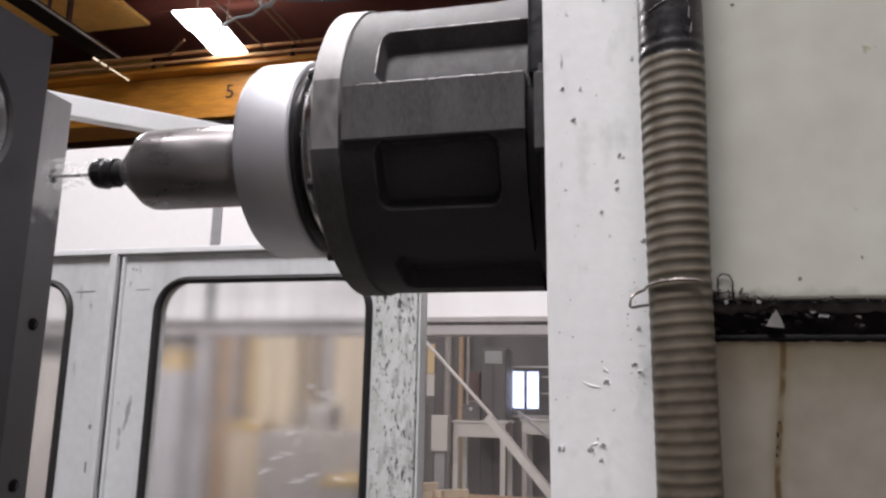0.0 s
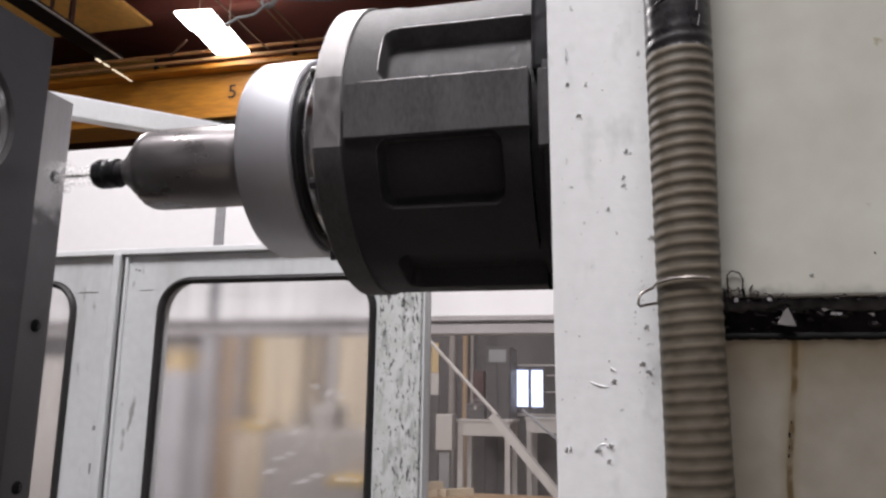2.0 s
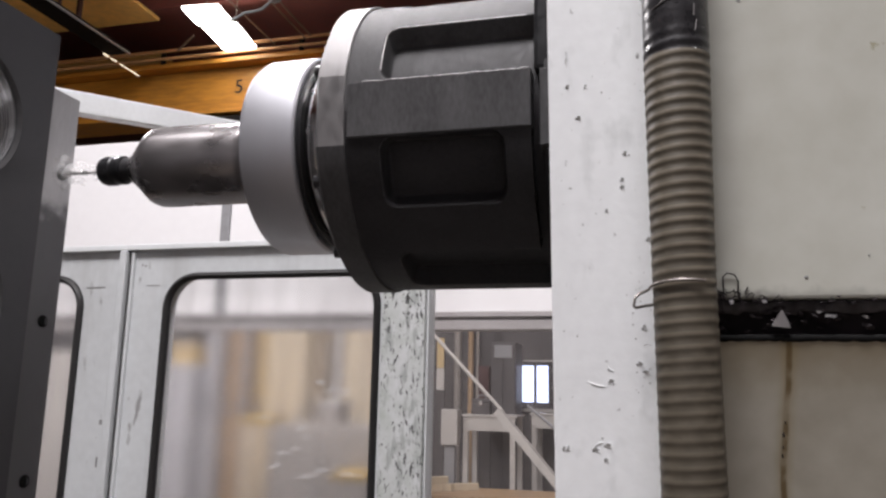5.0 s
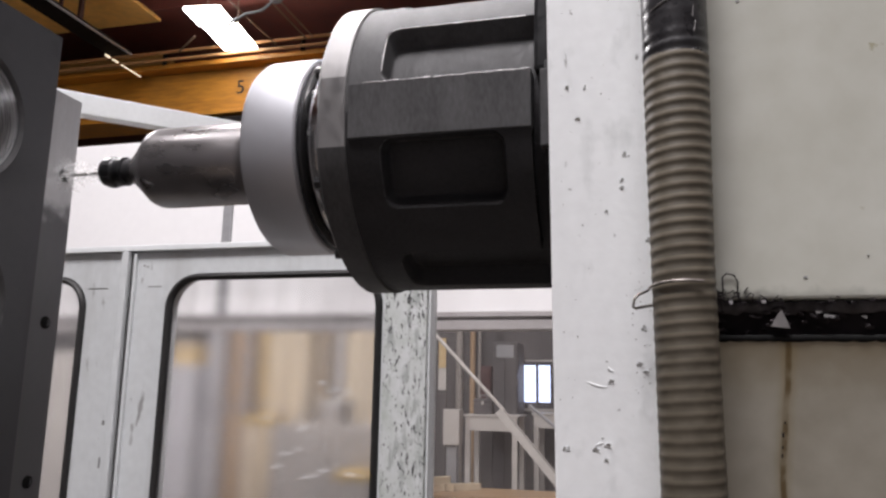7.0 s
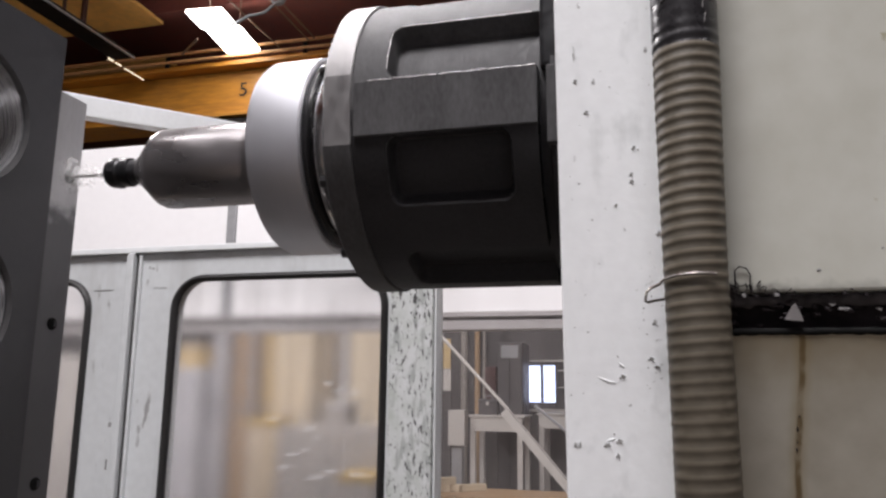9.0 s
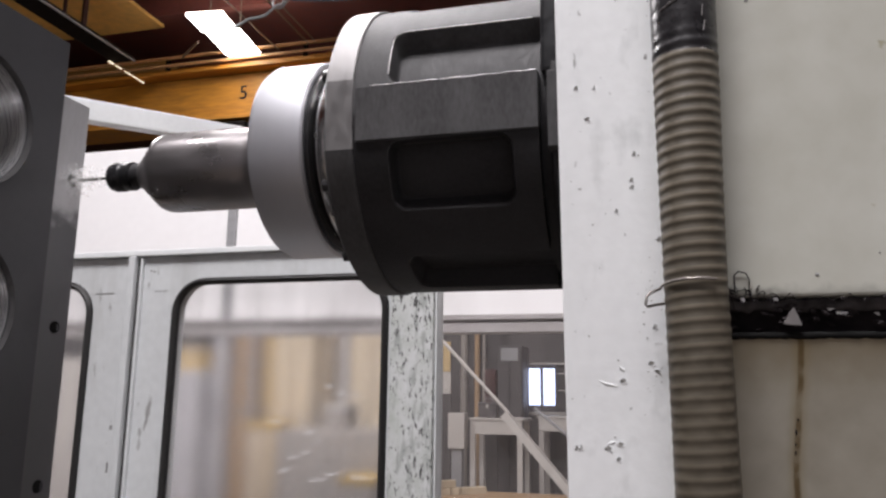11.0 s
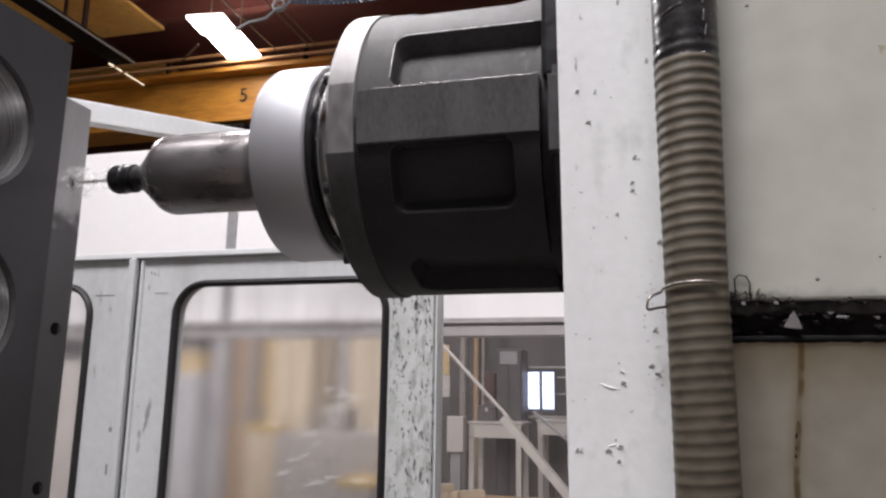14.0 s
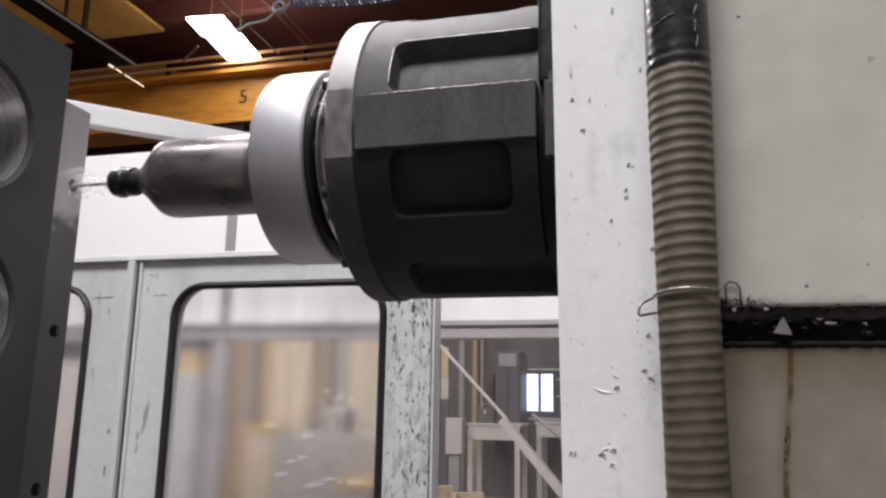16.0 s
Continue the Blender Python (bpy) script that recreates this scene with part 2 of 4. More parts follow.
def glow(name, color, strength):
    m = bpy.data.materials.new(name)
    m.use_nodes = True
    b = m.node_tree.nodes["Principled BSDF"]
    b.inputs["Base Color"].default_value = (*color, 1)
    b.inputs["Emission Color"].default_value = (*color, 1)
    b.inputs["Emission Strength"].default_value = strength
    return m


TUBE = glow("lit_diffuser", (1.0, 0.96, 0.94), 12.0)
SOFT = glow("dim_tube", (1.0, 0.84, 0.62), 1.1)
DAY = glow("daylight_pane", (0.62, 0.7, 1.0), 2.2)


def smeared_glass(name, haze, rough, color, bend):
    """Glass under a film of dried coolant: part clear, part scattering."""
    m = bpy.data.materials.new(name)
    m.use_nodes = True
    n, l = m.node_tree.nodes, m.node_tree.links
    n.remove(n["Principled BSDF"])
    out = n["Material Output"]
    clear, film, mix = n.new("ShaderNodeBsdfRefraction"), n.new("ShaderNodeBsdfDiffuse"), n.new("ShaderNodeMixShader")
    clear.inputs["IOR"].default_value, clear.inputs["Roughness"].default_value = bend, rough
    clear.inputs["Color"].default_value = (0.99, 0.99, 0.99, 1)
    film.inputs["Color"].default_value = (*color, 1)
    tc, mp, ns, mr = n.new("ShaderNodeTexCoord"), n.new("ShaderNodeMapping"), n.new("ShaderNodeTexNoise"), n.new("ShaderNodeMapRange")
    mp.inputs["Scale"].default_value = (1.6, 1, 0.22)
    ns.inputs["Scale"].default_value, ns.inputs["Detail"].default_value = 14, 8
    mr.inputs["From Min"].default_value, mr.inputs["From Max"].default_value = 0.3, 0.75
    mr.inputs["To Min"].default_value, mr.inputs["To Max"].default_value = haze * 0.6, min(1, haze * 1.5)
    l.new(tc.outputs["Object"], mp.inputs[0])
    l.new(mp.outputs[0], ns.inputs["Vector"])
    l.new(ns.outputs["Fac"], mr.inputs["Value"])
    l.new(mr.outputs[0], mix.inputs[0])
    l.new(clear.outputs[0], mix.inputs[1])
    l.new(film.outputs[0], mix.inputs[2])
    l.new(mix.outputs[0], out.inputs["Surface"])
    return m


FOGGED = smeared_glass("fogged_window", 0.13, 0.18, (0.5, 0.48, 0.48), 1.2)
CLEARER = smeared_glass("dusty_window", 0.06, 0.03, (0.52, 0.47, 0.45), 1.02)


def droplets_material(name, cover):
    """Thin white film that lets part of the light through."""
    m = bpy.data.materials.new(name)
    m.use_nodes = True
    n, l = m.node_tree.nodes, m.node_tree.links
    n.remove(n["Principled BSDF"])
    clear, lit, back = n.new("ShaderNodeBsdfTransparent"), n.new("ShaderNodeBsdfDiffuse"), n.new("ShaderNodeBsdfTranslucent")
    body, mix = n.new("ShaderNodeMixShader"), n.new("ShaderNodeMixShader")
    lit.inputs[0].default_value = back.inputs[0].default_value = (0.95, 0.95, 0.95, 1)
    mix.inputs[0].default_value = cover
    l.new(lit.outputs[0], body.inputs[1])
    l.new(back.outputs[0], body.inputs[2])
    l.new(clear.outputs[0], mix.inputs[1])
    l.new(body.outputs[0], mix.inputs[2])
    l.new(mix.outputs[0], n["Material Output"].inputs["Surface"])
    return m


SPRAY = droplets_material("coolant_spray", 0.17)
FILM = droplets_material("dried_coolant", 0.1)


# ---- mesh helpers ----
def box(bm, x0, x1, y0, y1, z0, z1, bevel=0.0):
    vs = [bm.verts.new((x, y, z)) for x in (x0, x1) for y in (y0, y1) for z in (z0, z1)]
    fs = [(0, 1, 3, 2), (4, 6, 7, 5), (0, 4, 5, 1), (2, 3, 7, 6), (0, 2, 6, 4), (1, 5, 7, 3)]
    faces = [bm.faces.new([vs[i] for i in f]) for f in fs]
    if bevel:
        edges = {e for f in faces for e in f.edges}
        bmesh.ops.bevel(bm, geom=list(edges), offset=bevel, segments=2, profile=0.6, affect="EDGES")


def lathe(bm, profile, segs=96, flats=0, depth=0.0, phase=0.0):
    """Turns (x, radius) pairs about the x axis."""
    rings = []
    for x, r in profile:
        rings.append([bm.verts.new((x, -r * math.cos(2 * math.pi * k / segs), r * math.sin(2 * math.pi * k / segs))) for k in range(segs)])
    for a, b in zip(rings, rings[1:]):
        for k in range(segs):
            bm.faces.new((a[k], b[k], b[(k + 1) % segs], a[(k + 1) % segs]))
    bm.faces.new(rings[0])
    bm.faces.new(list(reversed(rings[-1])))


def tube(bm, pts, r, segs=10):
    """A round bar along points; r may be a number or one radius a point."""
    pts = [Vector(p) for p in pts]
    rs = r if isinstance(r, (list, tuple)) else [r] * len(pts)
    rings, side = [], None
    for i, p in enumerate(pts):
        d = (pts[min(i + 1, len(pts) - 1)] - pts[max(i - 1, 0)]).normalized()
        if side is None:
            side = d.orthogonal().normalized()
        side = (side - d * side.dot(d)).normalized()
        up = d.cross(side)
        rings.append([bm.verts.new(p + rs[i] * (math.cos(2 * math.pi * k / segs) * side + math.sin(2 * math.pi * k / segs) * up)) for k in range(segs)])
    for a, b in zip(rings, rings[1:]):
        for k in range(segs):
            bm.faces.new((a[k], a[(k + 1) % segs], b[(k + 1) % segs], b[k]))
    bm.faces.new(list(reversed(rings[0])))
    bm.faces.new(rings[-1])


def finish(name, bm, mat, smooth=0.0):
    bmesh.ops.recalc_face_normals(bm, faces=bm.faces)
    me = bpy.data.meshes.new(name)
    if smooth:
        for f in bm.faces:
            f.smooth = True
        for e in bm.edges:
            e.smooth = not (len(e.link_faces) == 2 and e.calc_face_angle(0) > radians(smooth))
    bm.to_mesh(me)
    bm.free()
    me.materials.append(mat)
    return new(name, me)


def part(name, bm, mat, parent, label="", smooth=0.0):
    ob = finish(name, bm, mat, smooth)
    ob.parent = parent
    if label:
        ob["label"] = label
    return ob


def boxpart(name, dims, mat, parent, bevel=0.002, label=""):
    bm = bmesh.new()
    box(bm, *dims, bevel)
    return part(name, bm, mat, parent, label)


def lathepart(name, profile, mat, parent, label="", smooth=35, segs=96):
    bm = bmesh.new()
    lathe(bm, profile, segs)
    return part(name, bm, mat, parent, label, smooth)


def thing(name, m, label, category, group=""):
    ob = new(name)
    ob.matrix_world = m
    return tagged(ob, label, category, group)


def structure(name, dims, mat, bevel=0.0):
    bm = bmesh.new()
    box(bm, *dims, bevel)
    return tagged(finish(name, bm, mat), kind="structure")


# ---- hall shell ----
structure("floor", (-9, 5, -4, 11, -0.1, 0.0), CONC)
structure("wall_north", (-9, 5, 11, 11.2, 0, 5.6), WALLM)
structure("wall_south", (-9, 5, -4.2, -4, 0, 5.6), WALLM)
structure("wall_west", (-9.2, -9, -4.2, 11.2, 0, 5.6), WALLM)
structure("wall_east", (5, 5.2, -4.2, 11.2, 0, 5.6), WALLM)


def ceiling():
    bm = bmesh.new()
    box(bm, -9, 5, -4, 11, 5.5, 5.6)
    for k in range(9):
        y = -3.2 + 1.7 * k
        box(bm, -9, 5, y, y + 0.12, 5.25, 5.5)
    return tagged(finish("ceiling", bm, MAROON), kind="structure")


ceiling()

AY, AZ = 0.79, 1.269          # height and depth of the spindle axis


# ---- spindle housing ----
def spindle_housing():
    t = thing("spindle_housing", pose(0, AY, AZ), "dark cast-iron ribbed spindle housing of a boring machine", "machine part")
    # cast barrel with eight rounded pockets between the ribs
    first = -3.0
    fine = [a * 0.5 for a in range(-200, 161)]
    angles = fine + [80 + 4 * k for k in range(1, 45)]
    xs = [-0.262 + 0.0013 * k for k in range(135)]
    bm = bmesh.new()
    rows = []
    for x in xs:
        row = []
        for a in angles:
            off = ((a - first) % 45) - 22.5          # angle from the pocket's middle
            end = -0.076 if -5 < a - first < 45 or -95 < a - first < -45 else -0.112
            hx, cx = (end + 0.229) / 2, (end - 0.229) / 2
            hz = 0.1545 * radians(12.6)
            rad = 0.014
            qx, qz = abs(x - cx) - hx + rad, abs(0.1545 * radians(off)) - hz + rad
            sd = math.hypot(max(qx, 0), max(qz, 0)) + min(max(qx, qz), 0) - rad
            s = min(1.0, max(0.0, -sd / 0.004))
            s = s * s * (3 - 2 * s)
            r = 0.1545 - 0.02 * s
            row.append(bm.verts.new((x, -r * math.cos(radians(a)), r * math.sin(radians(a)))))
        rows.append(row)
    n = len(angles)
    lower = bm.copy()
    lower.verts.ensure_lookup_table()
    low_rows = [[lower.verts[n * i + k] for k in range(n)] for i in range(len(xs))]
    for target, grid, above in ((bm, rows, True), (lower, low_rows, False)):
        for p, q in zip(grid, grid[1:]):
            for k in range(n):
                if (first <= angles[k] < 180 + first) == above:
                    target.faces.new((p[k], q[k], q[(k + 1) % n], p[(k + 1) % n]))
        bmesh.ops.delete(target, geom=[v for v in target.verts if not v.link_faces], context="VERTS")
    # upper half in the paler iron, lower half in the darker one
    part("upper_barrel", bm, RIB, t, "paler upper half with rounded pockets", 50)
    part("lower_barrel", lower, CAST, t, "darker lower half with rounded pockets", 50)
    # raised ribs with machined flat faces
    for k in (0, 4):
        bm = bmesh.new()
        box(bm, -0.259, -0.0875, -0.1558, -0.118, -0.0265, 0.0265, 0.0012)
        rib = part("rib", bm, RIB, t, "worn flat-faced rib")
        rib.matrix_local = pose(0, 0, 0, -(first + 45 * k))
        # pale worn strip paints the highlight on the rib's upper edge
        for z in (0.0262,):
            bm = bmesh.new()
            n = 30
            tube(bm, [(-0.245 + 0.156 * i / n, -0.1555 + 0.0003 * math.sin(i * 2.1 + k), z + 0.0003 * math.sin(i * 1.3)) for i in range(n + 1)],
                 [0.0003 + 0.0004 * math.sin(i * 1.7 + k) ** 2 for i in range(n + 1)], 6)
            part("worn_edge_highlight", bm, WORN_GLINT, rib, "bright worn edge with painted highlight", 60)
    # collars with flats at both ends
    segs = 144
    # underside of the front collar takes a darker iron to paint its shade
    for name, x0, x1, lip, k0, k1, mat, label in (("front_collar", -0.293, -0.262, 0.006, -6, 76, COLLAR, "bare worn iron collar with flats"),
                                                  ("collar_shade_side", -0.293, -0.262, 0.006, 76, 138, RIB, "collar underside in darker iron for its shade"),
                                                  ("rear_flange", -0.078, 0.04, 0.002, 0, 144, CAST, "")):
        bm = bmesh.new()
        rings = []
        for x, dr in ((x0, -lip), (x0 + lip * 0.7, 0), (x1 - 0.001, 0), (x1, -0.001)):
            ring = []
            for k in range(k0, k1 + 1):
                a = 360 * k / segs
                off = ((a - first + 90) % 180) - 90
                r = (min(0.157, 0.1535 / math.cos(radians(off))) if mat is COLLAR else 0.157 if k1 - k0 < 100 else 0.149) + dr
                ring.append(bm.verts.new((x, -r * math.cos(radians(a)), r * math.sin(radians(a)))))
            rings.append(ring)
        for p, q in zip(rings, rings[1:]):
            for k in range(k1 - k0):
                bm.faces.new((p[k], q[k], q[k + 1], p[k + 1]))
        for ring in (rings[0], rings[-1]):
            hub = bm.verts.new((ring[0].co.x, 0, 0))
            for a, b in zip(ring, ring[1:]):
                bm.faces.new((hub, a, b))
        bmesh.ops.remove_doubles(bm, verts=bm.verts, dist=1e-6)
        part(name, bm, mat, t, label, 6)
    lathepart("waist", [(-0.0885, 0.12), (-0.0885, 0.138), (-0.077, 0.138), (-0.077, 0.12)], CAST, t)
    pad = boxpart("flange_pad", (-0.080, 0.02, -0.1535, -0.13, -0.044, 0.026), RIB, t, 0.0012, "worn iron pad")
    pad.matrix_local = pose(0, 0, 0, -first)
    lathepart("neck", [(-0.314, 0.100), (-0.312, 0.106), (-0.303, 0.118), (-0.296, 0.136), (-0.290, 0.137)], HOLDER, t, "oily turned steel neck")
    lathepart("seal_ring", [(-0.330, 0.088), (-0.329, 0.098), (-0.322, 0.103), (-0.313, 0.104), (-0.311, 0.09)], CHROME, t, "shiny steel seal ring")
    # worn rims round the pockets, with edge highlights painted in paler iron
    for mid, x1, cut in ((first + 22.5, -0.095, 0), (first - 22.5, -0.118, 12)):
        x0, hz, rad = -0.2285, radians(12.4), 0.013
        da = rad / 0.1545
        path = [(x1 - 0.004 * k, mid + 12.4) for k in range(int((x1 - x0 - rad) / 0.004))]
        path += [(x0 + rad - rad * math.sin(q), mid + math.degrees(hz - da + da * math.cos(q))) for q in (radians(15 * k) for k in range(7))]
        path += [(x0, mid + 8 - 2 * k) for k in range(9)]
        bm = bmesh.new()
        tube(bm, [(x, -0.1545 * math.cos(radians(a)), 0.1545 * math.sin(radians(a))) for x, a in path[cut:]],
             [0.0004 + 0.0003 * math.sin(k * 1.9) ** 2 for k in range(len(path) - cut)], 6)
        part("worn_rim_highlight", bm, WORN_GLINT if cut == 0 else RIB, t, "worn pocket rim with painted highlight", 60)
    # socket-head bolts on the collar's face
    for a in (-62, -28, 17, 62):
        bm = bmesh.new()
        tube(bm, [(-0.301, 0, 0), (-0.288, 0, 0)], 0.006, 10)
        bolt = part("bolt", bm, BLACK, t)
        bolt.matrix_local = pose(0, -0.142 * math.cos(radians(a)), 0.142 * math.sin(radians(a)))
    # ram behind the flange; black block stands in for shadow behind the ribs
    lathepart("ram", [(0.03, 0.148), (0.5, 0.148)], CAST, t)
    boxpart("shadow_block", (-0.0865, 0.05, -0.146, -0.02, 0.021, 0.25), BLACK, t, 0.004, "black block in place of the shadow behind the ribs")
    return t


spindle_housing()


# ---- rotating spindle with its tool ----
TZ = AZ - 0.001


def spindle_tool():
    t = thing("spindle_tool", pose(0, AY, TZ), "turning spindle nose with steel holder and thin drill", "machine tool")
    lathepart("nose_ring", [(-0.399, 0.06), (-0.400, 0.100), (-0.397, 0.108), (-0.391, 0.1112), (-0.337, 0.1112), (-0.335, 0.109), (-0.335, 0.07)],
              RING, t, "bright brushed steel nose ring")
    lathepart("labyrinth", [(-0.336, 0.09), (-0.336, 0.105), (-0.330, 0.105), (-0.329, 0.09)], BLACK, t)
    lathepart("holder", [(-0.598, 0.014), (-0.597, 0.019), (-0.593, 0.0215), (-0.566, 0.0452), (-0.560, 0.0478), (-0.553, 0.0484),
                         (-0.443, 0.0484), (-0.441, 0.0479), (-0.432, 0.0479), (-0.430, 0.0486), (-0.39, 0.0488)], HOLDER, t, "dark grey bottle-shaped tool holder")
    lathepart("neck", [(-0.614, 0.012), (-0.613, 0.0150), (-0.597, 0.0160), (-0.595, 0.012)], CAST, t, "dark neck", segs=48)
    nut = lathepart("collet_nut", [(-0.6455, 0.008), (-0.6455, 0.0130), (-0.643, 0.0165), (-0.638, 0.0184), (-0.627, 0.0186), (-0.625, 0.0172),
                                   (-0.621, 0.0172), (-0.619, 0.0180), (-0.613, 0.0178), (-0.611, 0.014)], BLACK, t, "black collet nut", segs=48)
    for k in range(6):
        slot = boxpart("slot", (-0.636, -0.628, -0.0192, -0.0175, -0.003, 0.003), CAST, nut, 0.0005)
        slot.matrix_local = pose(0, 0, 0, 60 * k)
    # twist drill: two helical flutes
    bm = bmesh.new()
    rings = []
    for i in range(40):
        x = -0.648 - 0.085 * i / 39
        ring = []
        for k in range(12):
            a = 2 * math.pi * k / 12
            r = 0.0024 - 0.0005 * max(0, math.cos(2 * (a - i * 0.55))) if i > 3 else 0.0024
            ring.append(bm.verts.new((x, -r * math.cos(a), r * math.sin(a))))
        rings.append(ring)
    for p, q in zip(rings, rings[1:]):
        for k in range(12):
            bm.faces.new((p[k], q[k], q[(k + 1) % 12], p[(k + 1) % 12]))
    bm.faces.new(rings[-1])
    part("drill", bm, DRILLM, t, "thin twist drill", 40)
    lathepart("collet", [(-0.650, 0.0025), (-0.6495, 0.005), (-0.6425, 0.0085), (-0.641, 0.006)], DRILLM, t, segs=32)
    return t


SPINDLE = spindle_tool()


# ---- workpiece on the table ----
WX = -0.707


def disc_wall(bm, y, z, r, x0, x1, segs=64):
    a = [bm.verts.new((x0, y + r * math.cos(2 * math.pi * k / segs), z + r * math.sin(2 * math.pi * k / segs))) for k in range(segs)]
    b = [bm.verts.new((x1, y + r * math.cos(2 * math.pi * k / segs), z + r * math.sin(2 * math.pi * k / segs))) for k in range(segs)]
    for k in range(segs):
        bm.faces.new((a[k], b[k], b[(k + 1) % segs], a[(k + 1) % segs]))
    return a, b


def plate_with_bores(bm, x0, x1, y0, y1, z0, z1, holes):
    """A slab facing x with round through holes (y, z, r), chamfered at the front."""
    segs = 64
    def loops(x):
        outer = [bm.verts.new((x, y, z)) for y, z in ((y0, z0), (y1, z0), (y1, z1), (y0, z1))]
        return outer
    for x, grow in ((x1, 0.003), (x0, 0.0)):
        outer = loops(x)
        edges = [bm.edges.new((outer[i], outer[(i + 1) % 4])) for i in range(4)]
        for y, z, r in holes:
            ring = [bm.verts.new((x, y + (r + grow) * math.cos(2 * math.pi * k / segs), z + (r + grow) * math.sin(2 * math.pi * k / segs))) for k in range(segs)]
            edges += [bm.edges.new((ring[k], ring[(k + 1) % segs])) for k in range(segs)]
        bmesh.ops.triangle_fill(bm, edges=edges, use_beauty=True)
    for y, z, r in holes:
        disc_wall(bm, y, z, r, x1 - 0.003, x0)
        rim = [[bm.verts.new((x, y + rr * math.cos(2 * math.pi * k / segs), z + rr * math.sin(2 * math.pi * k / segs))) for k in range(segs)]
               for x, rr in ((x1, r + 0.003), (x1 - 0.003, r))]
        for k in range(segs):
            bm.faces.new((rim[0][k], rim[0][(k + 1) % segs], rim[1][(k + 1) % segs], rim[1][k]))
    c = [(y0, z0), (y1, z0), (y1, z1), (y0, z1)]
    for i in range(4):
        (ya, za), (yb, zb) = c[i], c[(i + 1) % 4]
        bm.faces.new([bm.verts.new(p) for p in ((x0, ya, za), (x1, ya, za), (x1, yb, zb), (x0, yb, zb))])
    bmesh.ops.remove_doubles(bm, verts=bm.verts, dist=1e-5)


def workpiece():
    t = thing("workpiece", pose(0, 0, 0), "dark grey steel block with large bores and milled edge", "workpiece")
    bm = bmesh.new()
    bores = [(0.637, 1.302, 0.076), (0.641, 1.092, 0.076), (0.645, 0.882, 0.076)]
    plate_with_bores(bm, WX - 0.20, WX + 0.002, 0.30, 0.7595, 0.75, 1.441, bores)
    part("bored_block", bm, WORK, t, "dark milled block with chamfered bores", 30)
    for y, z, r in bores:
        bm = bmesh.new()
        a, b = disc_wall(bm, y, z, r - 0.0006, WX - 0.004, WX - 0.19)
        c, d = disc_wall(bm, y, z, r + 0.004, WX - 0.19, WX - 0.2)
        part("bore_lining", bm, LINER, t, "turned bright bore wall", 30)
        bm = bmesh.new()
        segs = 64
        rim = [[bm.verts.new((x, y + rr * math.cos(2 * math.pi * k / segs), z + rr * math.sin(2 * math.pi * k / segs))) for k in range(segs)]
               for x, rr in ((WX + 0.0024, r + 0.0034), (WX - 0.0012, r - 0.0008))]
        for k in range(segs):
            bm.faces.new((rim[0][k], rim[0][(k + 1) % segs], rim[1][(k + 1) % segs], rim[1][k]))
        part("chamfer", bm, RIB, t, "dark bore chamfer", 30)
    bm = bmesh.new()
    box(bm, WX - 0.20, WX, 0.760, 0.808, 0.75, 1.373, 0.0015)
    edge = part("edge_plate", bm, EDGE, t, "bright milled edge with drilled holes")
    for z in (1.081, 0.893, AZ - 0.001):
        bm = bmesh.new()
        r = 0.0078 if z < 1.2 else 0.0086
        lathe(bm, [(WX - 0.001, r), (WX + 0.0009, r - 0.0004), (WX + 0.0013, r - 0.0018), (WX + 0.0009, 0.0005)], 24)
        hole = part("drilled_hole", bm, HOLE, t, "dark drilled hole", 30)
        hole.matrix_local = pose(0, AY - (0.004 if z < 1.2 else 0), z)
        # pale crescent on the dark disc paints light on the hole's inner wall
        bm = bmesh.new()
        tube(bm, [(WX + 0.0012, (r - 0.0035) * math.cos(radians(a)), (r - 0.0035) * math.sin(radians(a))) for a in range(-60, 61, 20)],
             [0.0002 + 0.0009 * math.cos(radians(1.4 * a)) for a in range(-60, 61, 20)], 6)
        part("hole_wall_highlight", bm, WORK, hole, "pale crescent painted as the lit wall of the hole", 60)
    boxpart("fixture", (WX - 0.6, WX - 0.02, 0.25, 0.84, 0.45, 0.752), CAST, t, 0.004)
    boxpart("table", (WX - 0.7, WX + 0.25, 0.0, 0.9, 0.0, 0.45), CAST, t, 0.01)
    return t


WORKPIECE = workpiece()


# ---- coolant spray at the drill ----
def spray():
    bm = bmesh.new()
    rnd = random.Random(5)
    for _ in range(520):
        a = rnd.uniform(0, 2 * math.pi)
        x = -0.705 + 0.04 * rnd.random() ** 3
        r = 0.021 * rnd.random() ** 0.8 * (1 - (x + 0.705) / 0.07)
        d = Vector((rnd.uniform(-0.3, 0.6), -math.cos(a), math.sin(a))).normalized() * rnd.uniform(0.002, 0.009)
        p = Vector((x, -r * math.cos(a), r * math.sin(a)))
        tube(bm, [p, p + d * 0.4], rnd.uniform(0.0002, 0.0006), 5)
    # drifting wisps of mist
    for _ in range(46):
        a, x = rnd.uniform(0, 2 * math.pi), -0.703 + 0.045 * rnd.random() ** 1.6
        r = rnd.uniform(0.004, 0.021) * (1 - (x + 0.703) / 0.09)
        p = Vector((x, -r * math.cos(a), r * math.sin(a)))
        d = Vector((rnd.uniform(0.4, 1.0), rnd.uniform(-0.5, 0.5), rnd.uniform(-0.5, 0.5))).normalized() * rnd.uniform(0.006, 0.014)
        tube(bm, [p, p + d * 0.25, p + d * 0.6, p + d], [0.0002, rnd.uniform(0.0012, 0.003), rnd.uniform(0.001, 0.0026), 0.0002], 8)
    ob = finish("coolant_spray", bm, SPRAY, 80)
    ob.matrix_world = pose(0, AY, AZ)
    return tagged(ob, "fine white coolant spray round the turning drill", "coolant spray", kind="stuff")


MIST = spray()


